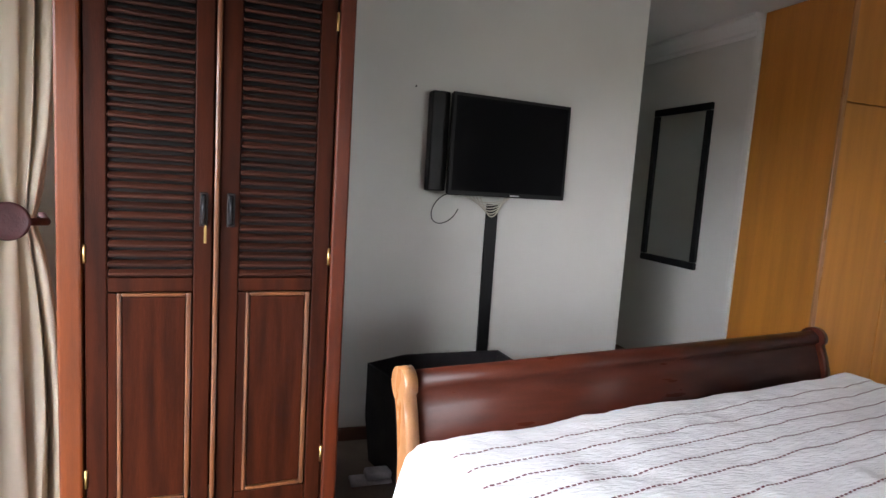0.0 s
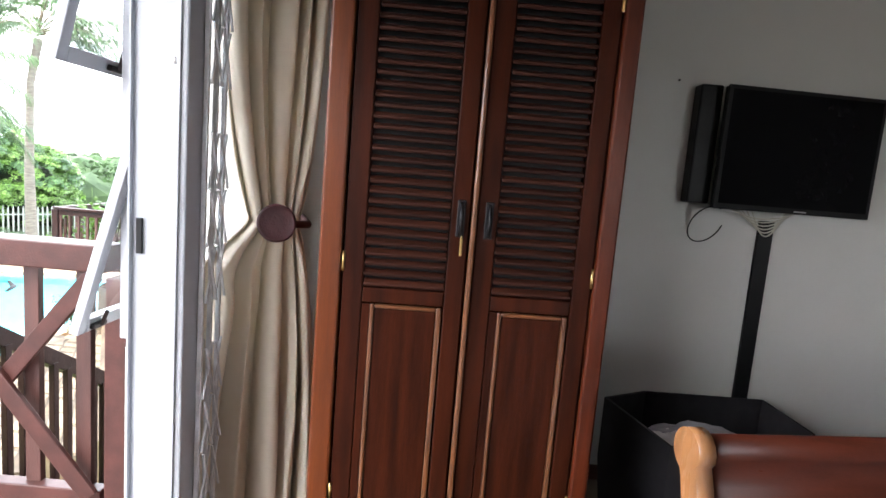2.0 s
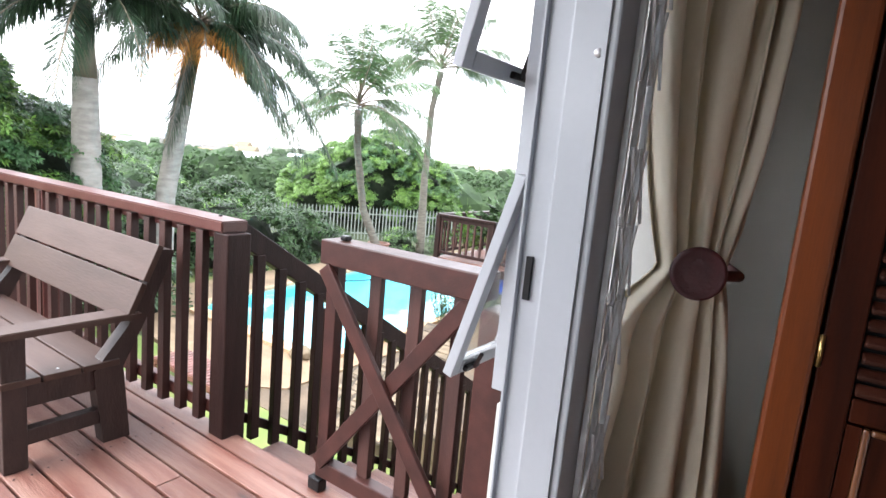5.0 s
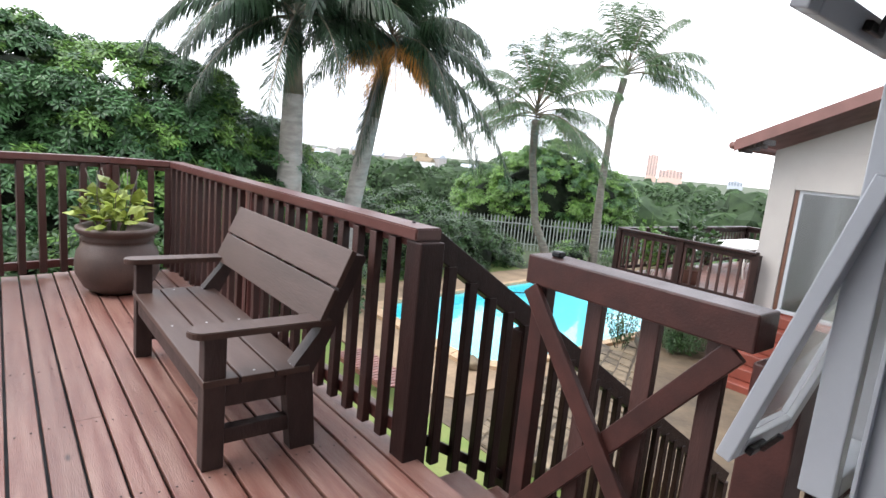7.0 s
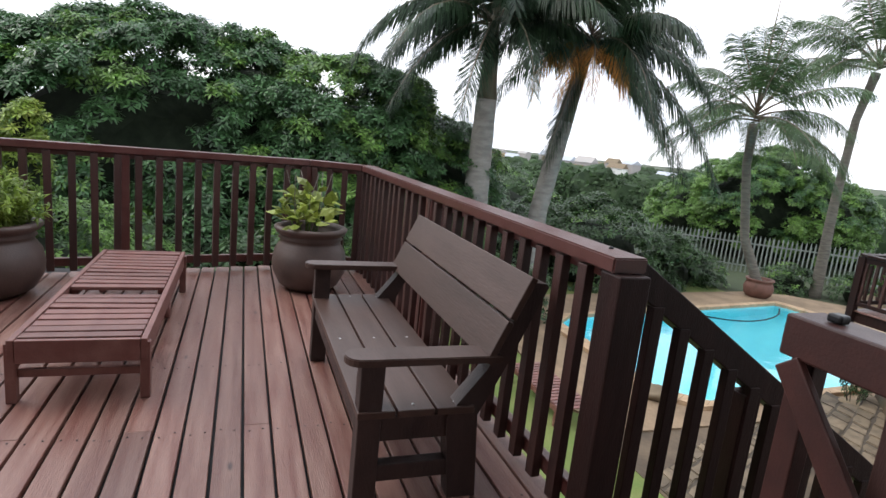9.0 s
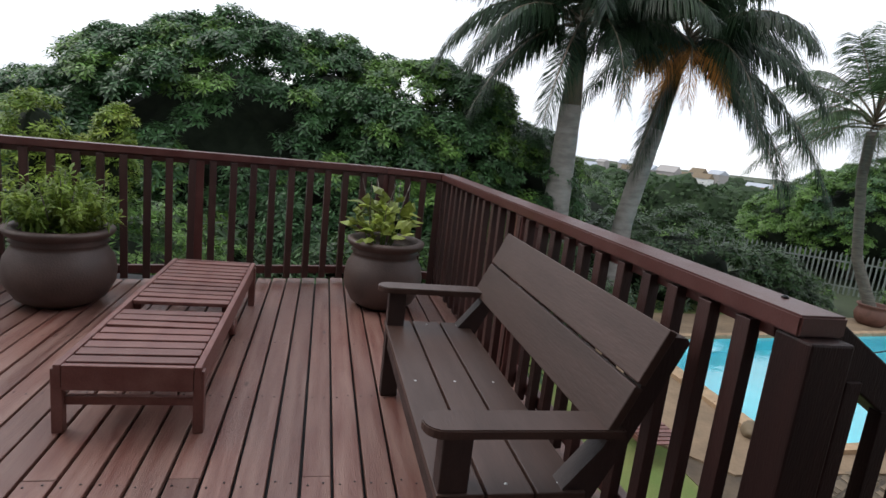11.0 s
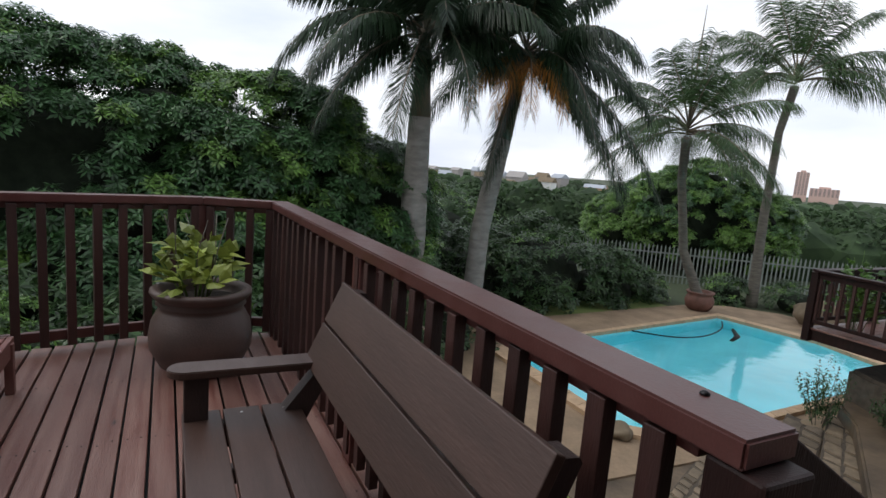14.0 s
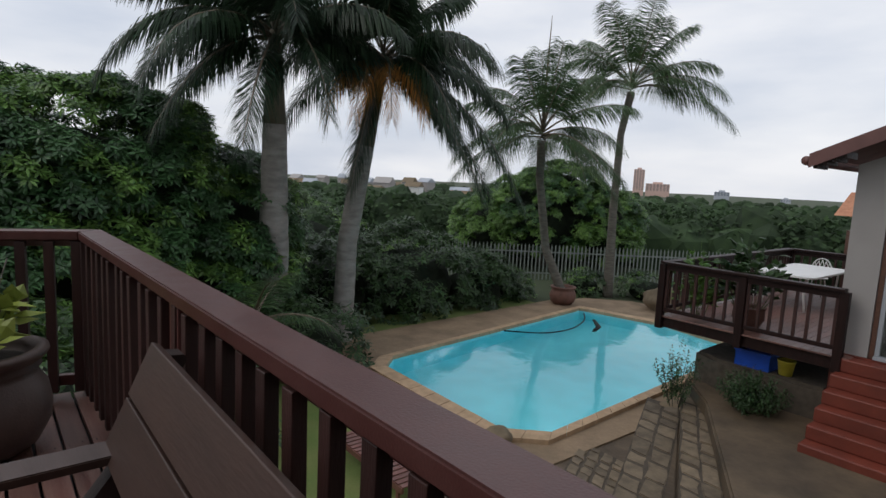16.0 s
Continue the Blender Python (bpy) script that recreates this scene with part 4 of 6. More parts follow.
# ---- gate at the head of the stairs ----
def build_gate():
    g = thing("deck_gate", "red-brown timber gate with a cross brace at the stairs", "gate", at=(0, 2.4, 0))
    y = 2.40
    x0, x1 = -0.38, 0.345
    part("top_rail", box(x0 - 0.01, x1 + 0.03, y - 0.06, y + 0.06, 1.0, 1.10, 0.006), M_GATE, g)
    part("bottom_rail", box(x0, x1, y - 0.03, y + 0.03, 0.06, 0.135, 0.005), M_GATE, g)
    part("stile", box(x0, x0 + 0.06, y - 0.025, y + 0.025, 0.137, 0.998, 0.004), M_GATE, g)
    for x in (-0.17, 0.03, 0.23):
        part("slat", box(x, x + 0.058, y + 0.004, y + 0.034, 0.11, 0.998, 0.003), M_BAL, g)
    part("brace", beam((x0 + 0.02, y - 0.035, 0.13), (x1 - 0.02, y - 0.035, 0.99), 0.022, 0.065, 0.004), M_GATE, g)
    part("brace", beam((x0 + 0.02, y - 0.058, 0.99), (x1 - 0.02, y - 0.058, 0.13), 0.022, 0.065, 0.004), M_GATE, g)
    part("latch", box(x0 - 0.02, x0 + 0.05, y - 0.05, y + 0.0, 0.0, 0.058, 0.006), M_IRON, g, "rusty iron drop latch")
    part("cap_block", box(x0 + 0.055, x0 + 0.09, y - 0.02, y + 0.015, 1.101, 1.122, 0.006), M_IRON, g)
    part("hinge_post", box(x1 + 0.032, x1 + 0.152, y - 0.06, y + 0.06, -0.5, 0.985, 0.006), M_GATE, g)


build_gate()

# ---- bench ----
def build_bench():
    b = thing("garden_bench", "weathered brown timber bench with broad armrests", "bench", at=(-2.1, 1.85, 0))
    x0, x1 = -2.88, -1.31
    for k, (a, c) in enumerate(((1.545, 1.69), (1.70, 1.845), (1.855, 2.01))):
        part("seat_slat", moved(box(x0 + 0.02, x1 - 0.02, a, c, 0.375, 0.405, 0.004), pose(0, 0, 0)), M_BENCH, b)
    by, bz = 2.005, 0.50
    for lo, hi in ((0.09, 0.275), (0.285, 0.468)):
        bm = box(x0 + 0.02, x1 - 0.01, -0.015, 0.015, lo, hi, 0.004)
        part("back_slat", moved(bm, pose(0, by, bz, -24, 0, 0)), M_BENCH, b)
    for x in (x0 + 0.03, x1 - 0.11):
        part("front_leg", box(x, x + 0.08, 1.55, 1.64, 0.0, 0.585, 0.005), M_BENCHL, b)
        bm = extrude_profile([(1.94, 0.0), (2.06, 0.0), (2.03, 0.36), (2.125, 0.55), (2.272, 0.885), (2.262, 0.90), (2.205, 0.905), (2.050, 0.55), (1.90, 0.36)], 0.075, "x")
        part("back_leg", moved(bm, pose(x + 0.002, 0, 0)), M_BENCHL, b)
        part("side_rail", box(x + 0.01, x + 0.065, 1.642, 1.93, 0.27, 0.372, 0.004), M_BENCHL, b)
        part("foot_rail", box(x + 0.01, x + 0.065, 1.642, 1.97, 0.10, 0.17, 0.004), M_BENCHL, b)
        bm = bmesh.new()
        cx, hw = x + 0.0425, 0.0625
        rim = [(cx + hw, 2.10), (cx - hw, 2.10)] + [(cx - hw * math.cos(math.pi * k / 10), 1.552 - hw * math.sin(math.pi * k / 10)) for k in range(11)]
        lo, hi = [bm.verts.new((*p, 0.587)) for p in rim], [bm.verts.new((*p, 0.617)) for p in rim]
        bm.faces.new(lo)
        bm.faces.new(hi)
        for k in range(len(rim)):
            bm.faces.new((lo[k], lo[(k + 1) % len(rim)], hi[(k + 1) % len(rim)], hi[k]))
        bmesh.ops.recalc_face_normals(bm, faces=bm.faces)
        bmesh.ops.bevel(bm, geom=[e for e in bm.edges if e.verts[0].co.z == e.verts[1].co.z], offset=0.004, segments=2, affect="EDGES")
        part("armrest", bm, M_BENCH, b)
    part("apron", box(x0 + 0.113, x1 - 0.113, 1.56, 1.60, 0.28, 0.372, 0.004), M_BENCHL, b)
    for x in (x0 + 0.07, (x0 + x1) / 2, x1 - 0.07):
        for yy in (1.60, 1.77, 1.94):
            part("screw", moved(lathe([(0.006, 0), (0.005, 0.0015), (0.001, 0.002)], 8), pose(x, yy, 0.405)), M_STEEL, b)


build_bench()

# ---- sun lounger ----
def build_lounger():
    l = thing("sun_lounger", "red-brown slatted wooden sun lounger lying flat", "sun lounger", at=(-3.4, 0.43, 0))
    x0, x1, y0, y1 = -4.33, -2.38, 0.13, 0.71
    zt = 0.315
    for yy in (y0, y1 - 0.03):
        part("side_rail", box(x0, x1, yy, yy + 0.03, zt - 0.105, zt, 0.004), M_LOUNGE, l)
    part("end_rail", box(x1 - 0.028, x1, y0 + 0.032, y1 - 0.032, zt - 0.115, zt - 0.002, 0.004), M_LOUNGE, l)
    part("end_rail", box(x0, x0 + 0.028, y0 + 0.032, y1 - 0.032, zt - 0.105, zt, 0.004), M_LOUNGE, l)
    part("stretcher", box(x1 - 0.06, x1 - 0.03, y0 + 0.03, y1 - 0.03, 0.12, 0.16, 0.004), M_LOUNGE, l)
    for x, y in ((x1 - 0.05, y0 - 0.012), (x1 - 0.05, y1 - 0.033), (x0 + 0.05, y0 - 0.012), (x0 + 0.05, y1 - 0.033)):
        part("leg", box(x, x + 0.045, y, y + 0.045, 0.0, zt - 0.02, 0.004), M_LOUNGE, l)
    for x in (-3.25, -3.02):
        part("cross_bar", box(x - 0.02, x + 0.02, y0 + 0.03, y1 - 0.03, zt - 0.10, zt - 0.06, 0.003), M_LOUNGE, l)
    for yy in (y0 + 0.031, y1 - 0.071):
        part("inner_rail", box(x1 - 0.82, x1 - 0.03, yy, yy + 0.04, zt - 0.06, zt - 0.024, 0.003), M_LOUNGE, l)
        part("inner_rail", box(x0 + 0.03, x0 + 1.02, yy, yy + 0.04, zt - 0.06, zt - 0.024, 0.003), M_LOUNGE, l)
    me = to_mesh("slat", box(-0.035, 0.035, y0 + 0.034 - 0.43, y1 - 0.034 - 0.43, -0.011, 0.011, 0.003), M_LOUNGE)
    x = x1 - 0.075
    while x > x1 - 0.76:
        piece("slat", me, l, pose(x + 3.4, 0, zt - 0.012 + random.uniform(-0.004, 0.002), random.uniform(-0.6, 0.6), random.uniform(-2, 2), random.uniform(-0.7, 0.7)))
        x -= 0.093
    x = x0 + 0.075
    while x < x0 + 1.02:
        piece("slat", me, l, pose(x + 3.4, 0, zt - 0.012 + random.uniform(-0.003, 0.002), random.uniform(-0.5, 0.5), random.uniform(-1, 1), random.uniform(-0.5, 0.5)))
        x += 0.093
    part("wheel", moved(lathe([(0.01, -0.02), (0.055, -0.02), (0.06, -0.015), (0.06, 0.015), (0.055, 0.02), (0.01, 0.02)], 20), pose(-3.62, y1 - 0.05, 0.062, 90, 0, 0)), M_LOUNGE, l)


build_lounger()


# ---- leaves ----
def leaf_quads(verts, faces, p, d, n, length, width, bend=0.25):
    """A pointed leaf of four triangles folded along its middle."""
    s = d.cross(n)
    if s.length < 1e-4:
        return
    s.normalize()
    mid = p + d * length * 0.45
    tip = p + d * length - n * length * bend
    i = len(verts)
    verts.extend([tuple(p), tuple(mid + s * width - n * width * 0.3), tuple(tip), tuple(mid - s * width - n * width * 0.3), tuple(mid + n * width * 0.15)])
    faces.extend([(i, i + 1, i + 4), (i + 1, i + 2, i + 4), (i + 2, i + 3, i + 4), (i + 3, i, i + 4)])


def rand_dir():
    while True:
        v = Vector((random.uniform(-1, 1), random.uniform(-1, 1), random.uniform(-1, 1)))
        if 0.05 < v.length < 1:
            return v.normalized()


# ---- clay pots with plants ----
def build_pot(px, py, h, r, label):
    p = thing("clay_pot", label, "plant pot", "big clay pots on the deck", at=(px, py, 0))
    prof = [(0.55 * r, 0.0), (0.80 * r, 0.10 * h), (0.98 * r, 0.30 * h), (1.0 * r, 0.45 * h), (0.95 * r, 0.62 * h), (0.83 * r, 0.74 * h), (0.80 * r, 0.79 * h), (0.87 * r, 0.82 * h), (0.80 * r, 0.85 * h),
            (0.92 * r, 0.90 * h), (0.98 * r, 0.95 * h), (0.97 * r, 0.985 * h), (0.90 * r, 1.0 * h), (0.80 * r, 0.99 * h), (0.76 * r, 0.93 * h), (0.74 * r, 0.84 * h)]
    part("body", moved(lathe(prof, 48), pose(px, py, 0)), M_POT, p)
    part("soil", moved(lathe([(0.73 * r, 0.80 * h), (0.735 * r, 0.86 * h), (0.5 * r, 0.875 * h), (0.01, 0.88 * h)], 24), pose(px, py, 0)), M_SOIL, p)
    return p


def broad_plant(px, py, z, rad, height, count, leaf, m, name, label):
    t = thing(name, label, "plant", at=(px, py, z))
    verts, faces = [], []
    for k in range(count):
        a, q = random.uniform(0, 2 * math.pi), random.random() ** 0.7
        base = Vector((px + 0.4 * rad * q * math.cos(a), py + 0.4 * rad * q * math.sin(a), z))
        top = Vector((px + rad * q * math.cos(a), py + rad * q * math.sin(a), z + height * random.uniform(0.35, 1.0) * (1 - 0.35 * q)))
        part_n = 4
        part("stem", tube([base, base.lerp(top, 0.5) + Vector((0, 0, 0.02)), top], [0.006, 0.005, 0.003], 5), M_FERN, t) if k < 14 else None
        for _ in range(part_n):
            d = (Vector((math.cos(a), math.sin(a), 0.0)) * random.uniform(0.2, 1) + rand_dir() * 0.7 + Vector((0, 0, 0.75))).normalized()
            o = base.lerp(top, random.uniform(0.55, 1.0))
            nn = (Vector((0, 0, 1)) + rand_dir() * 0.5).normalized()
            leaf_quads(verts, faces, o, d, nn, leaf * random.uniform(0.6, 1.2), leaf * 0.32)
    me = mesh_arrays("leaves", verts, faces, m)
    ob = new("leaves", me)
    ob.parent, ob.matrix_parent_inverse = t, t.matrix_world.inverted()
    tagged(ob, kind="stuff")
    return t


build_pot(-4.42, 1.70, 0.56, 0.318, "large round brown clay pot holding a leafy plant")
build_pot(-4.16, -0.55, 0.54, 0.34, "large round brown clay pot holding a feathery shrub")
broad_plant(-4.42, 1.66, 0.48, 0.27, 0.50, 34, 0.15, M_POTLEAF, "pot_plant", "yellow-green broad-leaved plant in a clay pot")
tw = thing("dry_twigs", "thin dry twigs standing in the clay pot", "twigs", at=(-4.42, 1.66, 0.5))
for k in range(6):
    a = k * 1.05
    part("twig", tube([(-4.42 + 0.08 * math.cos(a), 1.66 + 0.08 * math.sin(a), 0.48), (-4.42 + 0.14 * math.cos(a), 1.66 + 0.14 * math.sin(a), 0.8), (-4.42 + 0.19 * math.cos(a + .3), 1.66 + 0.19 * math.sin(a + .3), 1.02)], 0.0035, 5), M_BARK, tw)


def feather_shrub(px, py, z, rad, height, shoots, m, name, label):
    """A shrub of upright shoots feathered with narrow leaves."""
    t = thing(name, label, "shrub", at=(px, py, z))
    verts, faces = [], []
    for k in range(shoots):
        a, q = random.uniform(0, 2 * math.pi), random.random() ** 0.6
        b = Vector((px + 0.3 * rad * q * math.cos(a), py + 0.3 * rad * q * math.sin(a), z))
        e = Vector((px + rad * q * math.cos(a), py + rad * q * math.sin(a), z + height * random.uniform(0.45, 1.0) * (1.0 - 0.3 * q)))
        if k < 10:
            part("stem", tube([b, b.lerp(e, 0.5), e], [0.007, 0.005, 0.003], 5), M_BARK, t)
        for s in range(26):
            o = b.lerp(e, 0.25 + 0.75 * s / 25)
            d = (rand_dir() + Vector((0, 0, 0.35))).normalized()
            leaf_quads(verts, faces, o, d, (Vector((0, 0, 1)) + rand_dir() * 0.4).normalized(), random.uniform(0.05, 0.10), 0.012)
    ob = new("leaves", mesh_arrays("leaves", verts, faces, m))
    ob.parent, ob.matrix_parent_inverse = t, t.matrix_world.inverted()
    tagged(ob, kind="stuff")
    return t


feather_shrub(-4.16, -0.55, 0.45, 0.38, 0.52, 95, M_YOUNG, "feathery_shrub", "bright green feathery shrub in a clay pot")


# ---- ground, pool and garden ----
def ground_height(x, y):
    """The plot is level; beyond the fence the land falls away and rises again far off."""
    r = math.hypot(x + 8, y - 10)
    if abs(x + 9.3 + (y - 13) * 0.08) < 3.4 and 7.7 < y < 19.3:
        return -4.4                      # hollow under the pool
    if r < 20:
        return -2.80
    f = min(1.0, (r - 20) / 160)
    z = -2.80 - 20.0 * f * f * (3 - 2 * f)
    if r > 250:
        g = min(1.0, (r - 250) / 900)
        z += 3.0 * g
    return z + min(1, (r - 20) / 80) * 2.5 * noise.noise(Vector((x * 0.012, y * 0.012, 0))) * (1 + min(1, r / 800))


def build_ground():
    rings = [*range(0, 23), 25, 30, 37, 46, 60, 80, 110, 150, 210, 300, 430, 620, 900, 1300, 1900, 2800]
    seg = 120
    verts, faces = [], []
    for r in rings:
        for k in range(seg):
            a = 2 * math.pi * k / seg
            x, y = -8 + r * math.cos(a), 10 + r * math.sin(a)
            verts.append((x, y, ground_height(x, y)))
    for i in range(len(rings) - 1):
        for k in range(seg):
            a, b = i * seg + k, i * seg + (k + 1) % seg
            c = (-8 + (rings[i] + rings[i + 1]) / 2 * math.cos(2 * math.pi * (k + .5) / seg), 10 + (rings[i] + rings[i + 1]) / 2 * math.sin(2 * math.pi * (k + .5) / seg))
            faces.append((a, b, b + seg, a + seg))
    me = mesh_arrays("ground", verts, faces, M_GROUND, True)
    tagged(new("ground", me), "dark wooded ground falling away to the valley", "ground", kind="structure")


POOL = [(-6.62, 9.05), (-7.2, 8.42), (-10.85, 8.50), (-11.35, 9.05), (-12.35, 16.9), (-12.42, 17.3), (-12.1, 17.42), (-9.65, 17.95), (-7.65, 17.5), (-7.05, 16.9)]
POOL_TOP = -2.62


def ring_slab(outer, inner, z0, z1):
    bm = bmesh.new()
    n = len(outer)
    lo_o, hi_o = [bm.verts.new((*p, z0)) for p in outer], [bm.verts.new((*p, z1)) for p in outer]
    lo_i, hi_i = [bm.verts.new((*p, z0)) for p in inner], [bm.verts.new((*p, z1)) for p in inner]
    for k in range(n):
        j = (k + 1) % n
        bm.faces.new((hi_o[k], hi_o[j], hi_i[j], hi_i[k]))
        bm.faces.new((lo_o[k], lo_o[j], hi_o[j], hi_o[k]))
        bm.faces.new((lo_i[k], lo_i[j], hi_i[j], hi_i[k]))
        bm.faces.new((lo_o[k], lo_o[j], lo_i[j], lo_i[k]))
    bmesh.ops.recalc_face_normals(bm, faces=bm.faces)
    return bm


def grown(poly, d):
    c = Vector((sum(p[0] for p in poly) / len(poly), sum(p[1] for p in poly) / len(poly)))
    return [tuple(Vector(p) + (Vector(p) - c).normalized() * d) for p in poly]


def build_pool():
    inner, outer = POOL, grown(POOL, 0.36)
    pool = tagged(new("swimming_pool"), "bright turquoise swimming pool with a sandstone edge", "pool")
    bm = bmesh.new()
    lo = [bm.verts.new((*p, -3.9)) for p in inner]
    hi = [bm.verts.new((*p, POOL_TOP - 0.121)) for p in inner]
    bm.faces.new(lo)
    for k in range(len(inner)):
        j = (k + 1) % len(inner)
        bm.faces.new((lo[k], lo[j], hi[j], hi[k]))
    bmesh.ops.recalc_face_normals(bm, faces=bm.faces)
    bmesh.ops.reverse_faces(bm, faces=bm.faces)
    part("basin", bm, M_POOL, pool)
    water = bpy.data.materials.new("pool_water")
    water.use_nodes = True
    n, l = water.node_tree.nodes, water.node_tree.links
    b = n["Principled BSDF"]
    b.inputs["Base Color"].default_value = (0.90, 0.99, 1.0, 1)
    b.inputs["Transmission Weight"].default_value, b.inputs["Roughness"].default_value, b.inputs["IOR"].default_value = 1.0, 0.02, 1.33
    tx = n.new("ShaderNodeTexNoise")
    tx.inputs["Scale"].default_value, tx.inputs["Detail"].default_value = 2.2, 3
    geo = n.new("ShaderNodeTexCoord")
    l.new(geo.outputs["Object"], tx.inputs[0])
    bp = n.new("ShaderNodeBump")
    bp.inputs["Strength"].default_value, bp.inputs["Distance"].default_value = 0.25, 0.03
    l.new(tx.outputs["Fac"], bp.inputs["Height"])
    l.new(bp.outputs[0], b.inputs["Normal"])
    bm = bmesh.new()
    bm.faces.new([bm.verts.new((*p, POOL_TOP - 0.085)) for p in grown(inner, -0.003)])
    bmesh.ops.recalc_face_normals(bm, faces=bm.faces)
    if list(bm.faces)[0].normal.z < 0:
        bmesh.ops.reverse_faces(bm, faces=bm.faces)
    w = part("water", bm, water, pool, "clear rippled turquoise water")
    w.visible_shadow = False
    # coping stones laid end to end
    for k in range(len(inner)):
        a, b2 = Vector(inner[k]), Vector(inner[(k + 1) % len(inner)])
        oa, ob2 = Vector(outer[k]), Vector(outer[(k + 1) % len(inner)])
        cnt = max(1, int((b2 - a).length / 0.42))
        for s in range(cnt):
            t0, t1 = s / cnt, (s + 1) / cnt - 0.012 / max(0.1, (b2 - a).length)
            q = [a.lerp(b2, t0), a.lerp(b2, t1), oa.lerp(ob2, t1), oa.lerp(ob2, t0)]
            bm = bmesh.new()
            lo = [bm.verts.new((*p, POOL_TOP - 0.12)) for p in q]
            hi = [bm.verts.new((*p, POOL_TOP + random.uniform(-0.003, 0.003))) for p in q]
            bm.faces.new(lo)
            bm.faces.new(hi)
            for i in range(4):
                bm.faces.new((lo[i], lo[(i + 1) % 4], hi[(i + 1) % 4], hi[i]))
            bmesh.ops.recalc_face_normals(bm, faces=bm.faces)
            part("coping_stone", bm, M_COPING, pool)
    hose = [(-11.8, 13.1, -2.69), (-11.0, 13.9, -2.70), (-10.9, 15.0, -2.70), (-11.4, 16.3, -2.70), (-12.0, 17.0, -2.69)]
    cl = thing("pool_cleaner", "dark pool cleaner hose floating on the water", "pool cleaner", at=(-10.5, 16, -2.7))
    hose = [Vector(p) for p in hose]
    for _ in range(3):
        hose = [hose[0]] + [q for i in range(len(hose) - 1) for q in (hose[i].lerp(hose[i + 1], 0.25), hose[i].lerp(hose[i + 1], 0.75))] + [hose[-1]]
    part("hose", tube(hose, 0.022, 8), M_BLACK, cl)
    part("head", tube([(-11.3, 16.6, -2.72), (-10.7, 16.0, -2.71), (-10.5, 15.5, -2.76)], [0.05, 0.08, 0.06], 10), M_BLACK, cl)


build_ground()
build_pool()
# paved surround and lawn lie on the ground, open over the basin
PAVE = [(-6.0, 7.0), (-7.0, 6.2), (-12.6, 7.2), (-13.4, 8.6), (-14.0, 17.6), (-13.6, 19.2), (-12.4, 20.4), (-10.5, 20.6), (-6.5, 19.4), (-5.8, 18.2)]
structure("pavement", ring_slab(PAVE, grown(POOL, 0.30), -2.82, -2.70), M_DIRT, "pale sandy paving round the pool", "paving")
structure("lawn", box(-13.0, 0.3, -3.0, 6.6, -2.83, -2.74), M_GRASS, "green mown lawn below the deck", "lawn")
structure("lawn_far", box(-17.5, -12.8, 6.0, 17.0, -2.84, -2.752), M_GRASS, "strip of rough lawn behind the pool", "lawn")


def prism(poly, z0, z1, bevel=0.0):
    bm = bmesh.new()
    lo, hi = [bm.verts.new((*p, z0)) for p in poly], [bm.verts.new((*p, z1)) for p in poly]
    bm.faces.new(lo)
    bm.faces.new(hi)
    n = len(poly)
    for k in range(n):
        bm.faces.new((lo[k], lo[(k + 1) % n], hi[(k + 1) % n], hi[k]))
    bmesh.ops.recalc_face_normals(bm, faces=bm.faces)
    if bevel:
        bmesh.ops.bevel(bm, geom=[e for e in bm.edges if e.verts[0].co.z > z1 - 1e-4 and e.verts[1].co.z > z1 - 1e-4], offset=bevel, segments=2, affect="EDGES")
    return bm


structure("pavement_inner", prism([(-7.4, 7.9), (-6.25, 8.75), (-6.32, 11.6), (-6.2, 11.6), (-3.9, 6.3), (-6.3, 6.3)], -2.83, -2.73), M_YARD, "worn earthy paving between pool and steps", "paving")

# three broad stone steps rise from the pool to the yard by the house
E1, E2, E3 = ((-3.95, 6.35), (-6.35, 11.5)), ((-3.1, 6.6), (-5.75, 11.6)), ((-2.35, 6.6), (-5.0, 10.95))
structure("terrace_low", prism([E1[0], E2[0], E2[1], E1[1]], -2.80, -2.45, 0.03), M_YARD, "worn stone step up from the pool", "step")
structure("terrace_middle", prism([E2[0], E3[0], E3[1], E2[1]], -2.80, -2.20, 0.03), M_YARD, "worn stone step towards the house", "step")
structure("yard", prism([E3[0], E3[1], (-5.6, 11.6), (-6.1, 14.0), (4.0, 14.0), (4.0, 6.6)], -2.82, -1.95, 0.03), M_YARD, "bare worn paving beside the house", "paving")
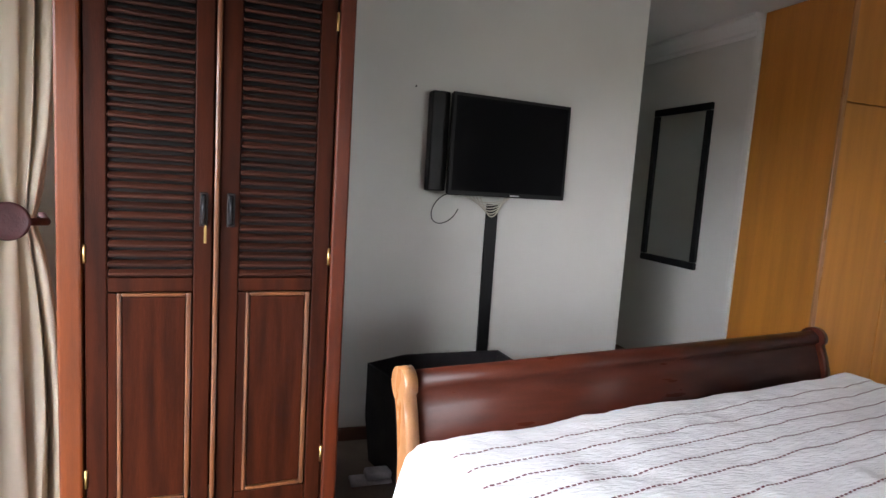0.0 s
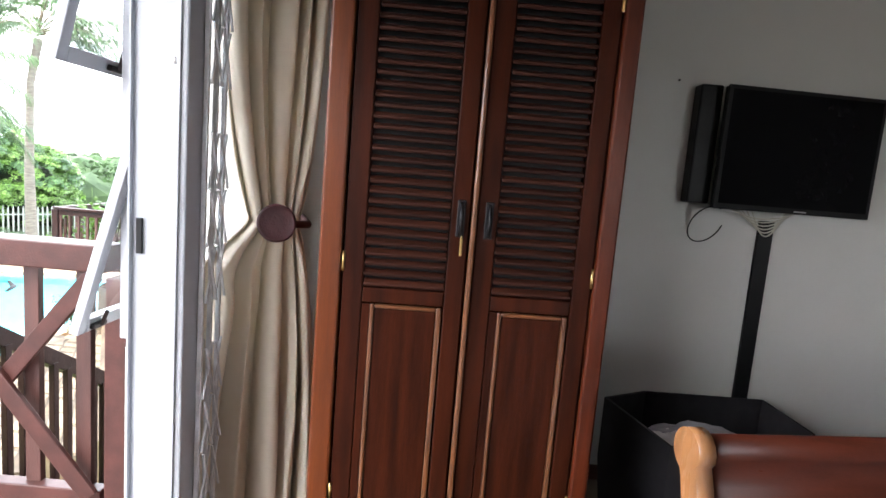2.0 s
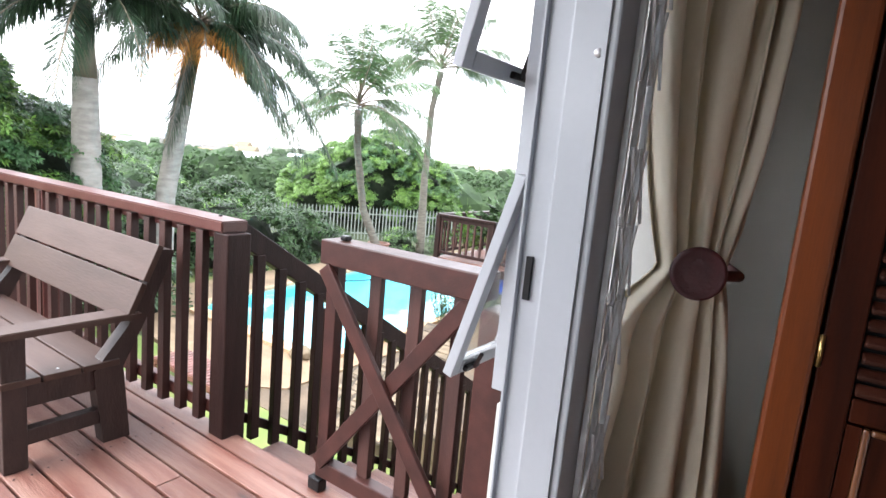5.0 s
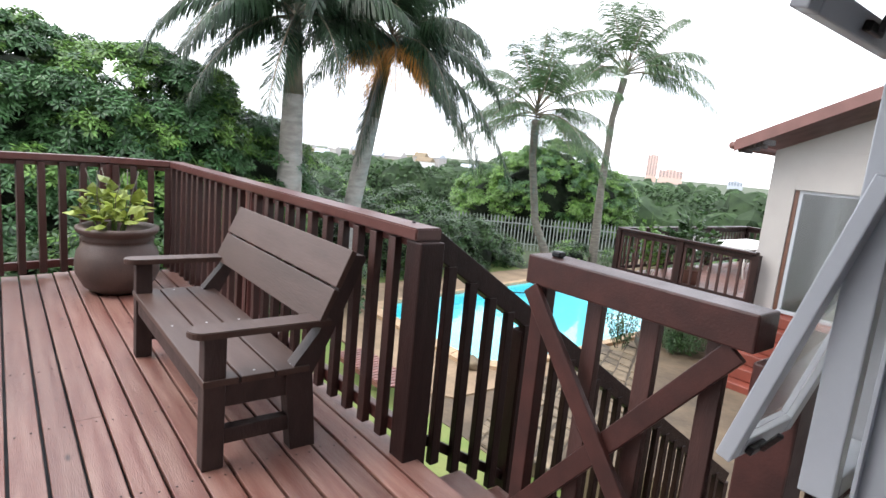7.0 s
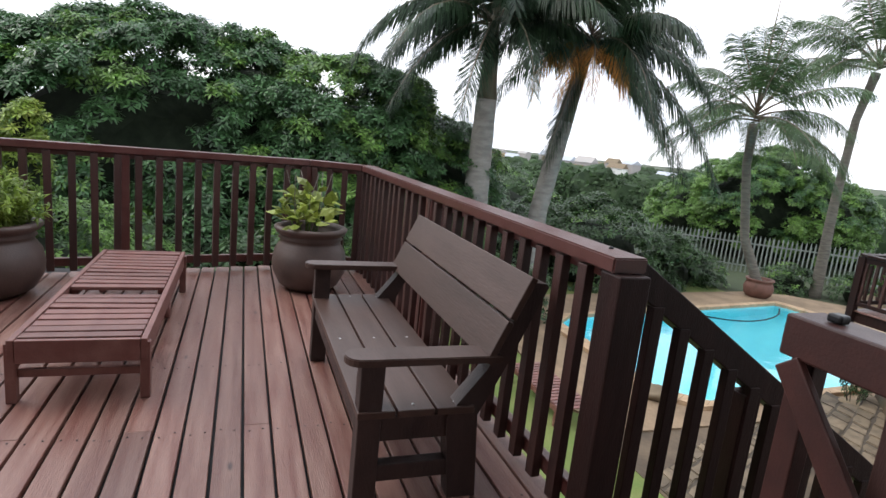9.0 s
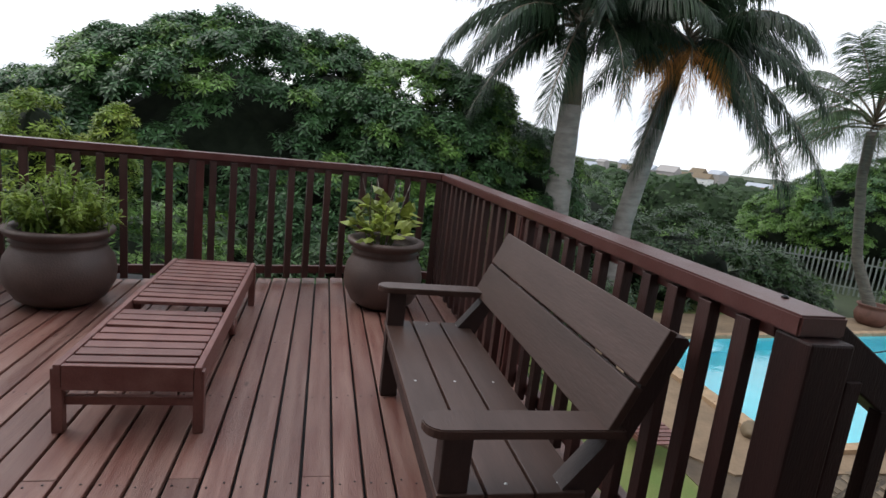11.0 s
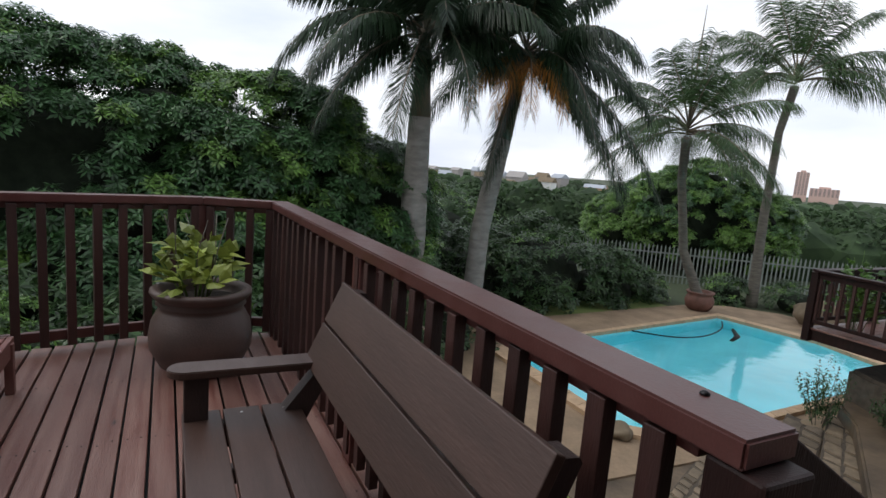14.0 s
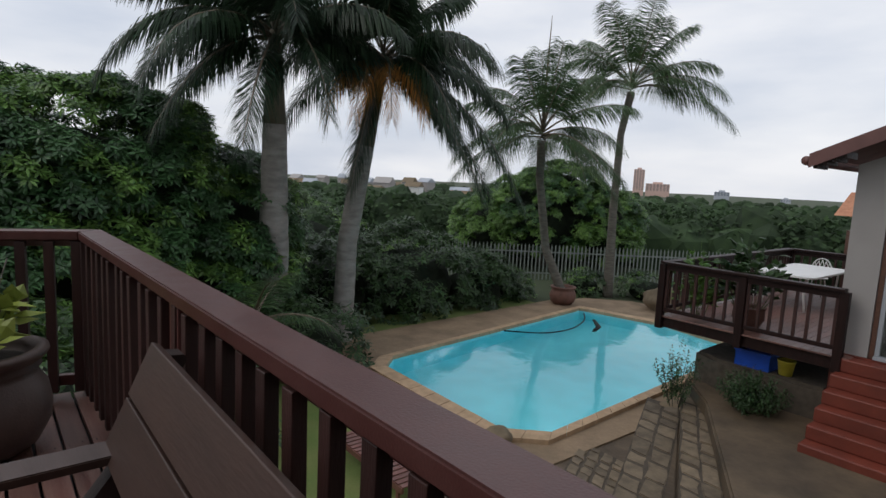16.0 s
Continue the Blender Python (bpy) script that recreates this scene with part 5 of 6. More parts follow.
for (a, b), z, far in (((E1[0], (-5.35, 9.35)), -2.72, -1.0), (E1, -2.45, 0.75), (E2, -2.20, 0.65)):
    path = structure("flagstones", prism([a, tuple(Vector(a) + Vector((far * 0.9, 0))), tuple(Vector(b) + Vector((far * 0.9, 0))), b], z - 0.03, z + 0.004), M_JOINT, "flagstones with dark joints", "paving")
    d = (Vector(b) - Vector(a))
    cols = 4 if far < 0 else 2
    for c in range(cols):
        t = random.uniform(-0.02, 0.0)
        while t < 0.97:
            dt = random.uniform(0.05, 0.10)
            u0, u1 = far * 0.9 * c / cols, far * 0.9 * (c + 1) / cols
            g = 0.018 if far > 0 else -0.018
            rim = []
            for f, h in ((0, 0), (0.5, 0), (1, 0), (1, 0.5), (1, 1), (0.5, 1), (0, 1), (0, 0.5)):
                run = max(0.004, t) + (dt - 0.009) * h + random.uniform(-0.004, 0.004)
                across = u0 + g + (u1 - u0 - 2 * g) * f + random.uniform(-0.022, 0.022)
                rim.append(tuple(Vector(a) + d * min(0.995, run) + Vector((across, 0))))
            if max(0.004, t) + dt - 0.009 > 0.02:
                part("flagstone", prism(rim, z - 0.02, z + 0.016 + random.uniform(-0.008, 0.014), 0.012), M_STONE, path)
            t += dt


def rock(x, y, z, rx, ry, rz, name, label, m=M_BOULDER):
    bm = bmesh.new()
    bmesh.ops.create_icosphere(bm, subdivisions=3, radius=1)
    for v in bm.verts:
        k = 1 + 0.3 * noise.noise(v.co * 1.4 + Vector((x, y, 0))) + 0.1 * noise.noise(v.co * 4)
        v.co = Vector((x + v.co.x * rx * k, y + v.co.y * ry * k, z + v.co.z * rz * k))
    for f in bm.faces:
        f.smooth = True
    t = thing(name, label, "rock", at=(x, y, z - rz))
    part("rock", bm, m, t)


rock(-10.9, 20.0, -2.35, 0.75, 0.5, 0.48, "boulder", "rounded brown boulder behind the pool")
rock(-5.85, 11.6, -2.62, 0.30, 0.35, 0.25, "garden_stone", "rough stone at the edge of the path")
rock(-7.0, 8.15, -2.62, 0.25, 0.22, 0.15, "garden_stone", "rough stone at the corner of the pool")


# ---- foliage ----
def leaf_flat(verts, faces, p, d, n, length, width):
    """A small leaf of two triangles folded along its middle."""
    s = d.cross(n)
    if s.length < 1e-4:
        return
    s.normalize()
    mid = p + d * length * 0.5 - n * width * 0.35
    i = len(verts)
    verts.extend([tuple(p), tuple(mid + s * width), tuple(p + d * length - n * length * 0.15), tuple(mid - s * width)])
    faces.extend([(i, i + 1, i + 2), (i, i + 2, i + 3)])


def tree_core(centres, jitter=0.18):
    """A dark, uneven core; its colour stands in for the shade inside a crown."""
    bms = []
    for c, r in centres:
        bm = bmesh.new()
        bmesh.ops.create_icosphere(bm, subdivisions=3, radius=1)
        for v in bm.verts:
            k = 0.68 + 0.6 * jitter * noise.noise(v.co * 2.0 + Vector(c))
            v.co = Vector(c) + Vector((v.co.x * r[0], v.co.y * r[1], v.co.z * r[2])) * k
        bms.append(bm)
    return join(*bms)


def crown(name, centres, count, leaf, m, parent, clump=14, droop=0.3, top_m=None, lobe=0.6, fresh_at=None):
    """Rounded clusters of leaf rosettes heaped all over a group of large masses."""
    sets = ([], []), ([], [])
    areas = [r[0] * r[1] + r[1] * r[2] + r[0] * r[2] for _, r in centres]
    heaps = []
    for (c, r), area in zip(centres, areas):
        c = Vector(c)
        small = min(lobe, 0.55 * min(r))
        for _ in range(max(10, int(area * 4.8 / small ** 2))):
            d = rand_dir()
            if d.z < -0.5:
                d.z = -d.z
            p = c + Vector((d.x * r[0], d.y * r[1], d.z * r[2])) * random.uniform(0.78, 1.0)
            if any(o != tuple(c) and sum(((p[k] - o[k]) / (q[k] * 0.86)) ** 2 for k in range(3)) < 1 for o, q in [(tuple(o), q) for o, q in centres]):
                continue
            out = Vector((d.x / r[0], d.y / r[1], d.z / r[2])).normalized()
            heaps.append((p, out, small * random.uniform(0.6, 1.15)))
    total = sum(h[2] ** 2 for h in heaps)
    for p, out, size in heaps:
        chance = 0.28 if fresh_at is None else fresh_at(p)
        fresh = top_m is not None and random.random() < chance
        for _ in range(max(3, int(count * size * size / total / clump))):
            e = (rand_dir() + out * 0.75 + Vector((0, 0, 0.45))).normalized()
            at = p + Vector((e.x, e.y, e.z * 0.85)) * size * random.uniform(0.72, 1.06)
            V, F = sets[1 if fresh and e.z > -0.1 and random.random() < 0.85 else 0]
            axis = (e + Vector((0, 0, 0.9))).normalized()
            u = axis.orthogonal().normalized()
            v = axis.cross(u)
            turn = random.uniform(0, 6.3)
            for k in range(clump):
                q = turn + 2.39996 * k
                ring = u * math.cos(q) + v * math.sin(q)
                rise = 0.75 - 1.1 * k / clump
                ld = (ring + axis * rise - Vector((0, 0, droop * random.uniform(0.5, 1.4)))).normalized()
                nn = (axis - ring * 0.35 * rise + rand_dir() * 0.25).normalized()
                leaf_flat(V, F, at + ring * leaf * 0.12, ld, nn, leaf * random.uniform(0.75, 1.2), leaf * 0.17)
    made = []
    for (V, F), mm, nm in zip(sets, (m, top_m), (name, "fresh_leaves")):
        if V:
            ob = new(nm, mesh_arrays(nm, V, F, mm))
            if parent:
                ob.parent, ob.matrix_parent_inverse = parent, parent.matrix_world.inverted()
            tagged(ob, kind="stuff")
            made.append(ob)
    return made


def broad_tree(name, label, base, trunk_r, fork_z, centres, count, leaf, m, top_m=None, clump=14, lobe=0.6, fresh_at=None):
    t = thing(name, label, "tree", at=base)
    bx, by, bz = base
    part("trunk", tube([(bx, by, bz - 0.3), (bx + 0.05, by, bz + 0.5), (bx, by + 0.1, (bz + fork_z) / 2), (bx, by, fork_z)], [trunk_r * 1.4, trunk_r, trunk_r * 0.9, trunk_r * 0.8], 12), M_BARK, t)
    for c, r in centres:
        e = Vector(c)
        s = Vector((bx, by, fork_z - 0.2))
        part("limb", tube([s, s.lerp(e, 0.5) + Vector((0, 0, -0.3)), e], [trunk_r * 0.6, trunk_r * 0.4, trunk_r * 0.15], 8), M_BARK, t)
    # dark core added so gaps between the leaves read as shade
    part("crown_shade_core", tree_core(centres), M_CORE, t)
    crown("crown", centres, count, leaf, m, t, clump, top_m=top_m, lobe=lobe, fresh_at=fresh_at)
    return t


random.seed(11)
broad_tree("mango_tree", "huge dense dark green mango tree with fresh tips", (-16.5, -0.6, -2.8), 0.4, -0.5,
           [((-15.8, -1.0, 0.2), (4.2, 4.6, 3.3)), ((-15.3, 3.3, 0.3), (3.2, 3.0, 2.8)), ((-15.2, 6.2, -0.6), (2.4, 1.9, 2.35)), ((-15.4, 1.2, 1.3), (2.4, 2.0, 2.0)), ((-15.0, 4.9, 1.3), (1.4, 1.2, 1.35)),
            ((-16.0, -5.2, -1.0), (3.6, 3.6, 2.6)), ((-13.6, 1.2, -1.6), (2.8, 4.2, 2.3)), ((-13.8, 4.6, -2.0), (1.9, 2.4, 1.9))],
           360000, 0.165, M_LEAF, M_LEAFL, 10, 0.58, lambda p: 0.18 if p.y < 2.0 else 0.6)
broad_tree("garden_tree", "bushy light green tree behind the pool", (-20.6, 24.6, -3.2), 0.28, -0.8,
           [((-20.6, 24.6, -0.5), (3.2, 3.2, 2.6)), ((-18.6, 26.4, -0.9), (2.4, 2.4, 2.1)), ((-22.4, 22.9, -1.2), (2.3, 2.3, 1.9)), ((-20.0, 25.1, 0.9), (2.1, 2.1, 1.5))],
           90000, 0.18, M_LEAFL, M_LEAF, 10, 0.55)


def bush(name, label, centres, count, leaf, m, top_m=None, clump=10):
    c0, r0 = centres[0]
    t = thing(name, label, "bush", at=(c0[0], c0[1], GROUND))
    # dark core in place of the shade inside the bush
    part("shade_core", tree_core(centres), M_CORE, t)
    crown("leaves", centres, count, leaf, m, t, clump, top_m=top_m)
    return t


bush("dark_shrub", "dark dense shrub with a few red flowers by the pool", [((-15.6, 12.3, -2.0), (1.6, 2.6, 1.7)), ((-16.0, 9.8, -2.1), (1.6, 1.6, 1.6)), ((-15.6, 15.2, -2.5), (1.3, 1.9, 1.2))], 20000, 0.20, M_BUSH)
bush("hedge", "dark green hedge in front of the palisade fence", [((-19.0, 14.6, -2.1), (1.6, 1.6, 1.4)), ((-15.6, 17.2, -2.75), (0.9, 1.0, 0.7)), ((-22.5, 11.5, -1.8), (3.0, 3.0, 2.2))], 13000, 0.20, M_BUSH, M_LEAFL)
bush("border_shrub", "low mixed shrub in the bed behind the pool", [((-12.6, 21.8, -2.5), (1.2, 0.8, 0.6)), ((-14.6, 20.3, -2.55), (0.9, 0.9, 0.6))], 3000, 0.16, M_BUSH, M_LEAFL)
bush("border_shrub", "low mixed shrub beside the lower deck", [((-9.6, 21.2, -2.3), (1.3, 0.8, 0.75)), ((-8.2, 20.6, -2.1), (0.9, 0.7, 0.9))], 3200, 0.16, M_LEAFL, M_BUSH)
bush("undergrowth", "dark green undergrowth below the deck's far rail", [((-9.2, 2.4, -2.1), (1.8, 2.6, 1.5)), ((-9.4, -2.0, -2.0), (2.0, 2.8, 1.6)), ((-12.0, 7.0, -2.5), (1.2, 1.5, 1.0))], 15000, 0.18, M_BUSH)
bush("young_tree", "young bright green shrub beyond the deck's railing", [((-8.0, -1.46, 0.95), (0.18, 0.20, 0.38)), ((-8.0, -1.50, 0.4), (0.25, 0.25, 0.6)), ((-8.0, -1.93, 0.65), (0.24, 0.26, 0.22)), ((-8.0, -2.35, 0.95), (0.26, 0.28, 0.40)), ((-8.0, -2.4, 0.3), (0.35, 0.4, 0.6))], 7500, 0.085, M_YOUNG, M_POTLEAF)
bush("green_shrub", "low green shrub under the deck's far rail", [((-8.0, -1.6, -1.3), (0.7, 1.5, 1.4)), ((-7.9, -0.4, -1.5), (0.5, 0.8, 1.2))], 9000, 0.10, M_LEAFL, M_BUSH)


# ---- palms ----
def palm_frond(verts, faces, stem_pts, base, direction, lift, length, leaflet, sag, twist, pairs=44, drop=0.5, bare=0.14, broad=1.0):
    """An arching midrib with two rows of leaflets, shorter towards both ends."""
    d = Vector((math.cos(direction), math.sin(direction), 0))
    side = Vector((-d.y, d.x, 0))
    aim = Vector((d.x, d.y, lift)).normalized()
    flat = math.hypot(aim.x, aim.y)
    pts = []
    for k in range(15):
        s = k / 14
        pts.append(base + aim * (length * s) + Vector((0, 0, -length * sag * (0.8 * flat + 0.2) * s * s)) - d * (length * 0.2 * sag * flat * s ** 3))
    stem_pts.append(pts)
    for k in range(pairs):
        s = bare + (1 - bare) * k / (pairs - 1)
        f = s * 14
        i = min(13, int(f))
        p = pts[i].lerp(pts[i + 1], f - i)
        along = (pts[i + 1] - pts[i]).normalized()
        n = side.cross(along).normalized()
        if n.z < 0:
            n = -n
        ln = leaflet * (0.45 + 0.65 * math.sin(math.pi * min(1, 0.12 + 0.80 * s))) * random.uniform(0.85, 1.1)
        for q in (-1, 1):
            ld = (side * q * (1.0 - 0.35 * s) + along * (0.45 + 0.45 * s) + n * (0.30 + twist * random.uniform(-0.7, 0.7)) + Vector((0, 0, -drop * random.uniform(0.6, 1.3)))).normalized()
            w = broad * (0.0030 * length + 0.004) * (1.0 - 0.35 * s)
            e = p + ld * ln * 0.5
            tip = e + (ld + Vector((0, 0, -0.75 * drop - 0.2))).normalized() * ln * 0.5
            i0 = len(verts)
            verts.extend([tuple(p + along * w * 0.6), tuple(p - along * w * 0.6), tuple(e - along * w), tuple(e + along * w), tuple(tip)])
            faces.extend([(i0, i0 + 1, i0 + 2, i0 + 3), (i0 + 3, i0 + 2, i0 + 4)])


def build_palm(name, label, path_pts, radii, crown_at, fronds, length, leaflet, m, trunk_m, shaft=None, drop=0.6, dry=0, sag=0.75, seed=1, spear=True, pairs=46, top_lift=1.15, low=-0.25, hanging=(), twist=0.4, bare=0.14, broad=1.0):
    random.seed(seed)
    t = thing(name, label, "palm tree", at=path_pts[0])
    dense, dr = [], []
    for i in range(len(path_pts) - 1):
        for s in range(10):
            dense.append(Vector(path_pts[i]).lerp(Vector(path_pts[i + 1]), s / 10))
            dr.append((radii[i] + (radii[i + 1] - radii[i]) * s / 10) * (1.0 + (0.03 if s % 2 else 0)))
    dense.append(Vector(path_pts[-1]))
    dr.append(radii[-1])
    part("trunk", tube(dense, dr, 16), trunk_m, t)
    c = Vector(crown_at)
    if shaft:
        a = Vector(path_pts[-1])
        part("crown_shaft", tube([a, a.lerp(c, 0.3), a.lerp(c, 0.7), c], [radii[-1], shaft, shaft * 0.85, shaft * 0.5], 14), M_SHAFT, t, "green-brown crown shaft")

    def add(base, direction, lift, ln, leaf_len, bend, count, fall, mm, tone=""):
        V, F, S = [], [], []
        palm_frond(V, F, S, base, direction, lift, ln, leaf_len, bend, twist, count, fall, bare, broad)
        ob = new("frond", mesh_arrays("frond", V, F, mm))
        ob.parent, ob.matrix_parent_inverse = t, t.matrix_world.inverted()
        if tone:
            tagged(ob, tone)
        pts = S[0][::2]
        part("midrib", tube(pts, [0.034 - 0.004 * j for j in range(len(pts))], 6), M_SHAFT, ob)
    for a, lift, ln, bend in hanging:
        add(c + Vector((0, 0, -0.1)), a, lift, ln, leaflet, bend, pairs, drop, m)
    for k in range(fronds):
        a = 2 * math.pi * k * 0.381966 + random.uniform(-0.2, 0.2)
        q = k / max(1, fronds - 1)
        lift = math.tan(math.atan(top_lift) + (math.atan(low) - math.atan(top_lift)) * q ** 0.85) + random.uniform(-0.08, 0.08)
        add(c + Vector((0, 0, 0.15 - 0.35 * q)), a, lift, length * random.uniform(0.90, 1.08) * (0.88 + 0.22 * q - 0.22 * q * q), leaflet, sag * (0.8 + 0.25 * q) * random.uniform(0.85, 1.2), pairs, drop, m)
    for k in range(dry):
        add(c + Vector((0, 0, -0.15)), -1.35 + 0.45 * k, 0.15, length * 0.52, leaflet * 0.85, 0.85, 110, 1.0, M_DRY, "dry orange frond")
    if spear:
        part("spear", tube([c, c + Vector((0.02, 0, length * 0.5)), c + Vector((0.06, 0.02, length * 0.95))], [0.05, 0.035, 0.008], 6), M_SHAFT, t)
    return t


build_palm("royal_palm", "grey-trunked royal palm with dark drooping fronds", [(-13.2, 6.75, -2.85), (-13.1, 6.85, -0.5), (-13.0, 6.8, 2.5)], [0.34, 0.33, 0.25], (-12.95, 6.75, 4.45), 13, 4.3, 0.95, M_FROND, M_TRUNK, 0.21, drop=0.85, sag=0.66, pairs=185, top_lift=3.0, low=0.3, seed=3, spear=False, twist=0.45, broad=1.45,
           hanging=[(-1.7, 0.55, 4.5, 0.85), (-2.3, 0.35, 4.3, 0.8), (-0.6, -0.5, 3.0, 0.40), (-1.5, -0.15, 3.2, 0.75), (1.2, 0.1, 2.3, 0.4), (0.1, 0.3, 2.8, 0.95), (-0.2, 0.9, 3.4, 0.9)])
build_palm("royal_palm", "leaning grey royal palm with one dry orange frond", [(-13.3, 8.75, -2.85), (-13.3, 8.85, -0.2), (-13.1, 9.15, 2.2)], [0.27, 0.24, 0.23], (-12.85, 9.45, 4.4), 13, 4.2, 0.95, M_FROND, M_TRUNK, 0.20, drop=0.85, dry=4, sag=0.66, pairs=185, top_lift=3.0, low=0.3, seed=5, spear=False, twist=0.45, broad=1.45,
           hanging=[(0.95, -0.2, 4.2, 0.62), (1.25, -0.45, 3.7, 0.5), (0.7, -0.6, 3.4, 0.5), (1.5, 0.6, 4.4, 0.70), (1.9, 0.25, 4.2, 0.6), (-1.4, -2.6, 2.8, 0.4), (0.2, 0.2, 3.0, 0.9)])
build_palm("coconut_palm", "young coconut palm growing from a clay pot", [(-13.4, 17.6, -2.4), (-13.9, 17.1, -0.8), (-13.95, 16.6, 1.6), (-13.8, 16.4, 2.9)], [0.17, 0.14, 0.13, 0.15], (-13.8, 16.4, 3.2), 17, 3.9, 0.95, M_FRONDL, M_BARK, drop=0.75, sag=0.54, pairs=135, top_lift=4.5, low=0.0, seed=8, twist=0.3, broad=0.85, bare=0.22,
           hanging=[(-1.5, 0.5, 3.8, 0.6), (-1.3, 0.05, 3.9, 0.42), (1.6, 0.45, 3.8, 0.5), (1.2, 0.0, 3.6, 0.4), (0.9, -0.2, 3.2, 0.5), (-0.3, 0.1, 3.0, 0.6), (2.2, 0.1, 3.6, 0.45)])
build_palm("coconut_palm", "tall slender coconut palm with a light crown", [(-13.6, 20.6, -2.85), (-13.75, 20.7, 0.5), (-13.9, 21.0, 3.5), (-13.8, 21.3, 5.1)], [0.20, 0.15, 0.13, 0.15], (-13.8, 21.3, 5.4), 13, 4.3, 1.0, M_FRONDL, M_BARK, drop=0.75, sag=0.55, pairs=135, top_lift=4.0, low=0.35, seed=13, twist=0.3, broad=0.85, bare=0.22, spear=False,
           hanging=[(0.95, 0.55, 4.8, 0.55), (0.8, 0.2, 4.4, 0.5), (-1.9, 0.8, 4.2, 0.6), (-2.4, 0.4, 4.0, 0.5), (-1.5, 0.3, 3.6, 0.6), (1.6, 1.0, 4.4, 0.6), (0.2, 0.5, 3.8, 0.7)])
pp = thing("palm_pot", "old brown clay pot round the palm's foot", "plant pot", at=(-13.4, 17.6, -2.7))
part("body", moved(lathe([(0.30, 0), (0.42, 0.12), (0.47, 0.32), (0.42, 0.48), (0.38, 0.54), (0.45, 0.60), (0.44, 0.64), (0.35, 0.63), (0.33, 0.5)], 28), pose(-13.4, 17.6, -2.71)), M_PCLAY, pp)
part("soil", moved(lathe([(0.34, 0.5), (0.34, 0.54), (0.02, 0.55)], 20), pose(-13.4, 17.6, -2.71)), M_SOIL, pp)
build_palm("small_palm", "low feathery palm growing beside the deck", [(-11.0, 5.6, -2.8), (-11.0, 5.6, -1.6)], [0.10, 0.09], (-11.0, 5.6, -1.4), 13, 2.3, 0.55, M_FRONDL, M_BARK, drop=0.35, sag=0.55, seed=21, spear=False, twist=0.2, pairs=60)

# ---- palisade fence ----
fence = thing("palisade_fence", "grey-green steel palisade fence behind the garden", "fence", at=(-17, 22, -2.8))
fa, fb = Vector((-22.0, 15.0)), Vector((-11.5, 29.0))
fd = (fb - fa).normalized()
pale = extrude_profile([(-0.03, 0.0), (0.03, 0.0), (0.03, 1.55), (0.0, 1.66), (-0.03, 1.55)], 0.02, "x")
pme = to_mesh("pale", pale, M_FENCE)
fang = math.degrees(math.atan2(fd.y, fd.x)) - 90
k = 0.0
while k < (fb - fa).length:
    p = fa + fd * k
    ob = piece("pale", pme, fence, Matrix.Identity(4))
    ob.matrix_parent_inverse = fence.matrix_world.inverted()
    ob.matrix_basis = pose(p.x, p.y, -2.85, 0, 0, fang)
    k += 0.17
for z in (-2.5, -1.55):
    part("fence_rail", beam((*fa, z), (*fb, z), 0.03, 0.06), M_FENCE, fence)
k = 0.0
while k < (fb - fa).length:
    p = fa + fd * k
    part("fence_post", box(p.x - 0.07, p.x - 0.01, p.y - 0.03, p.y + 0.03, -2.9, -1.25, 0.004), M_FENCE, fence)
    k += 2.9


# ---- far woods, town and sea ----
def build_woods():
    verts, faces = [], []
    random.seed(5)
    base = bmesh.new()
    bmesh.ops.create_icosphere(base, subdivisions=2, radius=1)
    bv = [v.co.copy() for v in base.verts]
    bf = [tuple(v.index for v in f.verts) for f in base.faces]
    base.free()
    spots = []
    for k in range(3400):
        r = 16 * (60 ** (random.random() ** 0.72))
        a = random.uniform(radians(70), radians(232))
        x, y = -8 + r * math.cos(a), 10 + r * math.sin(a)
        if r < 23 or (x > -26 and y > 2 and y < 30 and x > -24 and r < 20):
            continue
        spots.append((x, y, r))
    for x, y, r in spots:
        s = random.uniform(0.8, 1.5) * (1.4 + r * 0.016)
        s = min(s, 8)
        z = ground_height(x, y)
        i0 = len(verts)
        h = random.uniform(0.75, 1.15)
        for v in bv:
            q = 1 + 0.35 * noise.noise(v * 1.9 + Vector((x, y, 0))) + 0.22 * noise.noise(v * 4.5 + Vector((x, y, 3)))
            verts.append((x + v.x * s * q, y + v.y * s * q, z + s * 0.35 + v.z * s * h * q))
        faces.extend(tuple(i + i0 for i in f) for f in bf)
    ob = new("far_woods", mesh_arrays("far_woods", verts, faces, M_FAR))
    tagged(ob, "green treetops of the valley woods", "woods", kind="stuff")
    V, F = [], []
    for x, y, r in spots:
        if r > 230:
            continue
        s = random.uniform(1.0, 1.4) * (1.4 + r * 0.016)
        z = ground_height(x, y) + s * 0.35
        for k in range(int(330 if r < 60 else 130)):
            d = rand_dir()
            d.z = abs(d.z)
            leaf_flat(V, F, Vector((x, y, z)) + d * s * random.uniform(0.9, 1.15), (rand_dir() - Vector((0, 0, 0.2))).normalized(), (d + Vector((0, 0, 0.4)) + rand_dir() * 0.4).normalized(), 0.24 + r * 0.0045, 0.09 + r * 0.0018)
    ob = new("woods_leaves", mesh_arrays("woods_leaves", V, F, M_FAR))
    tagged(ob, "leafy tops of the nearer woods", "woods", kind="stuff")


build_woods()


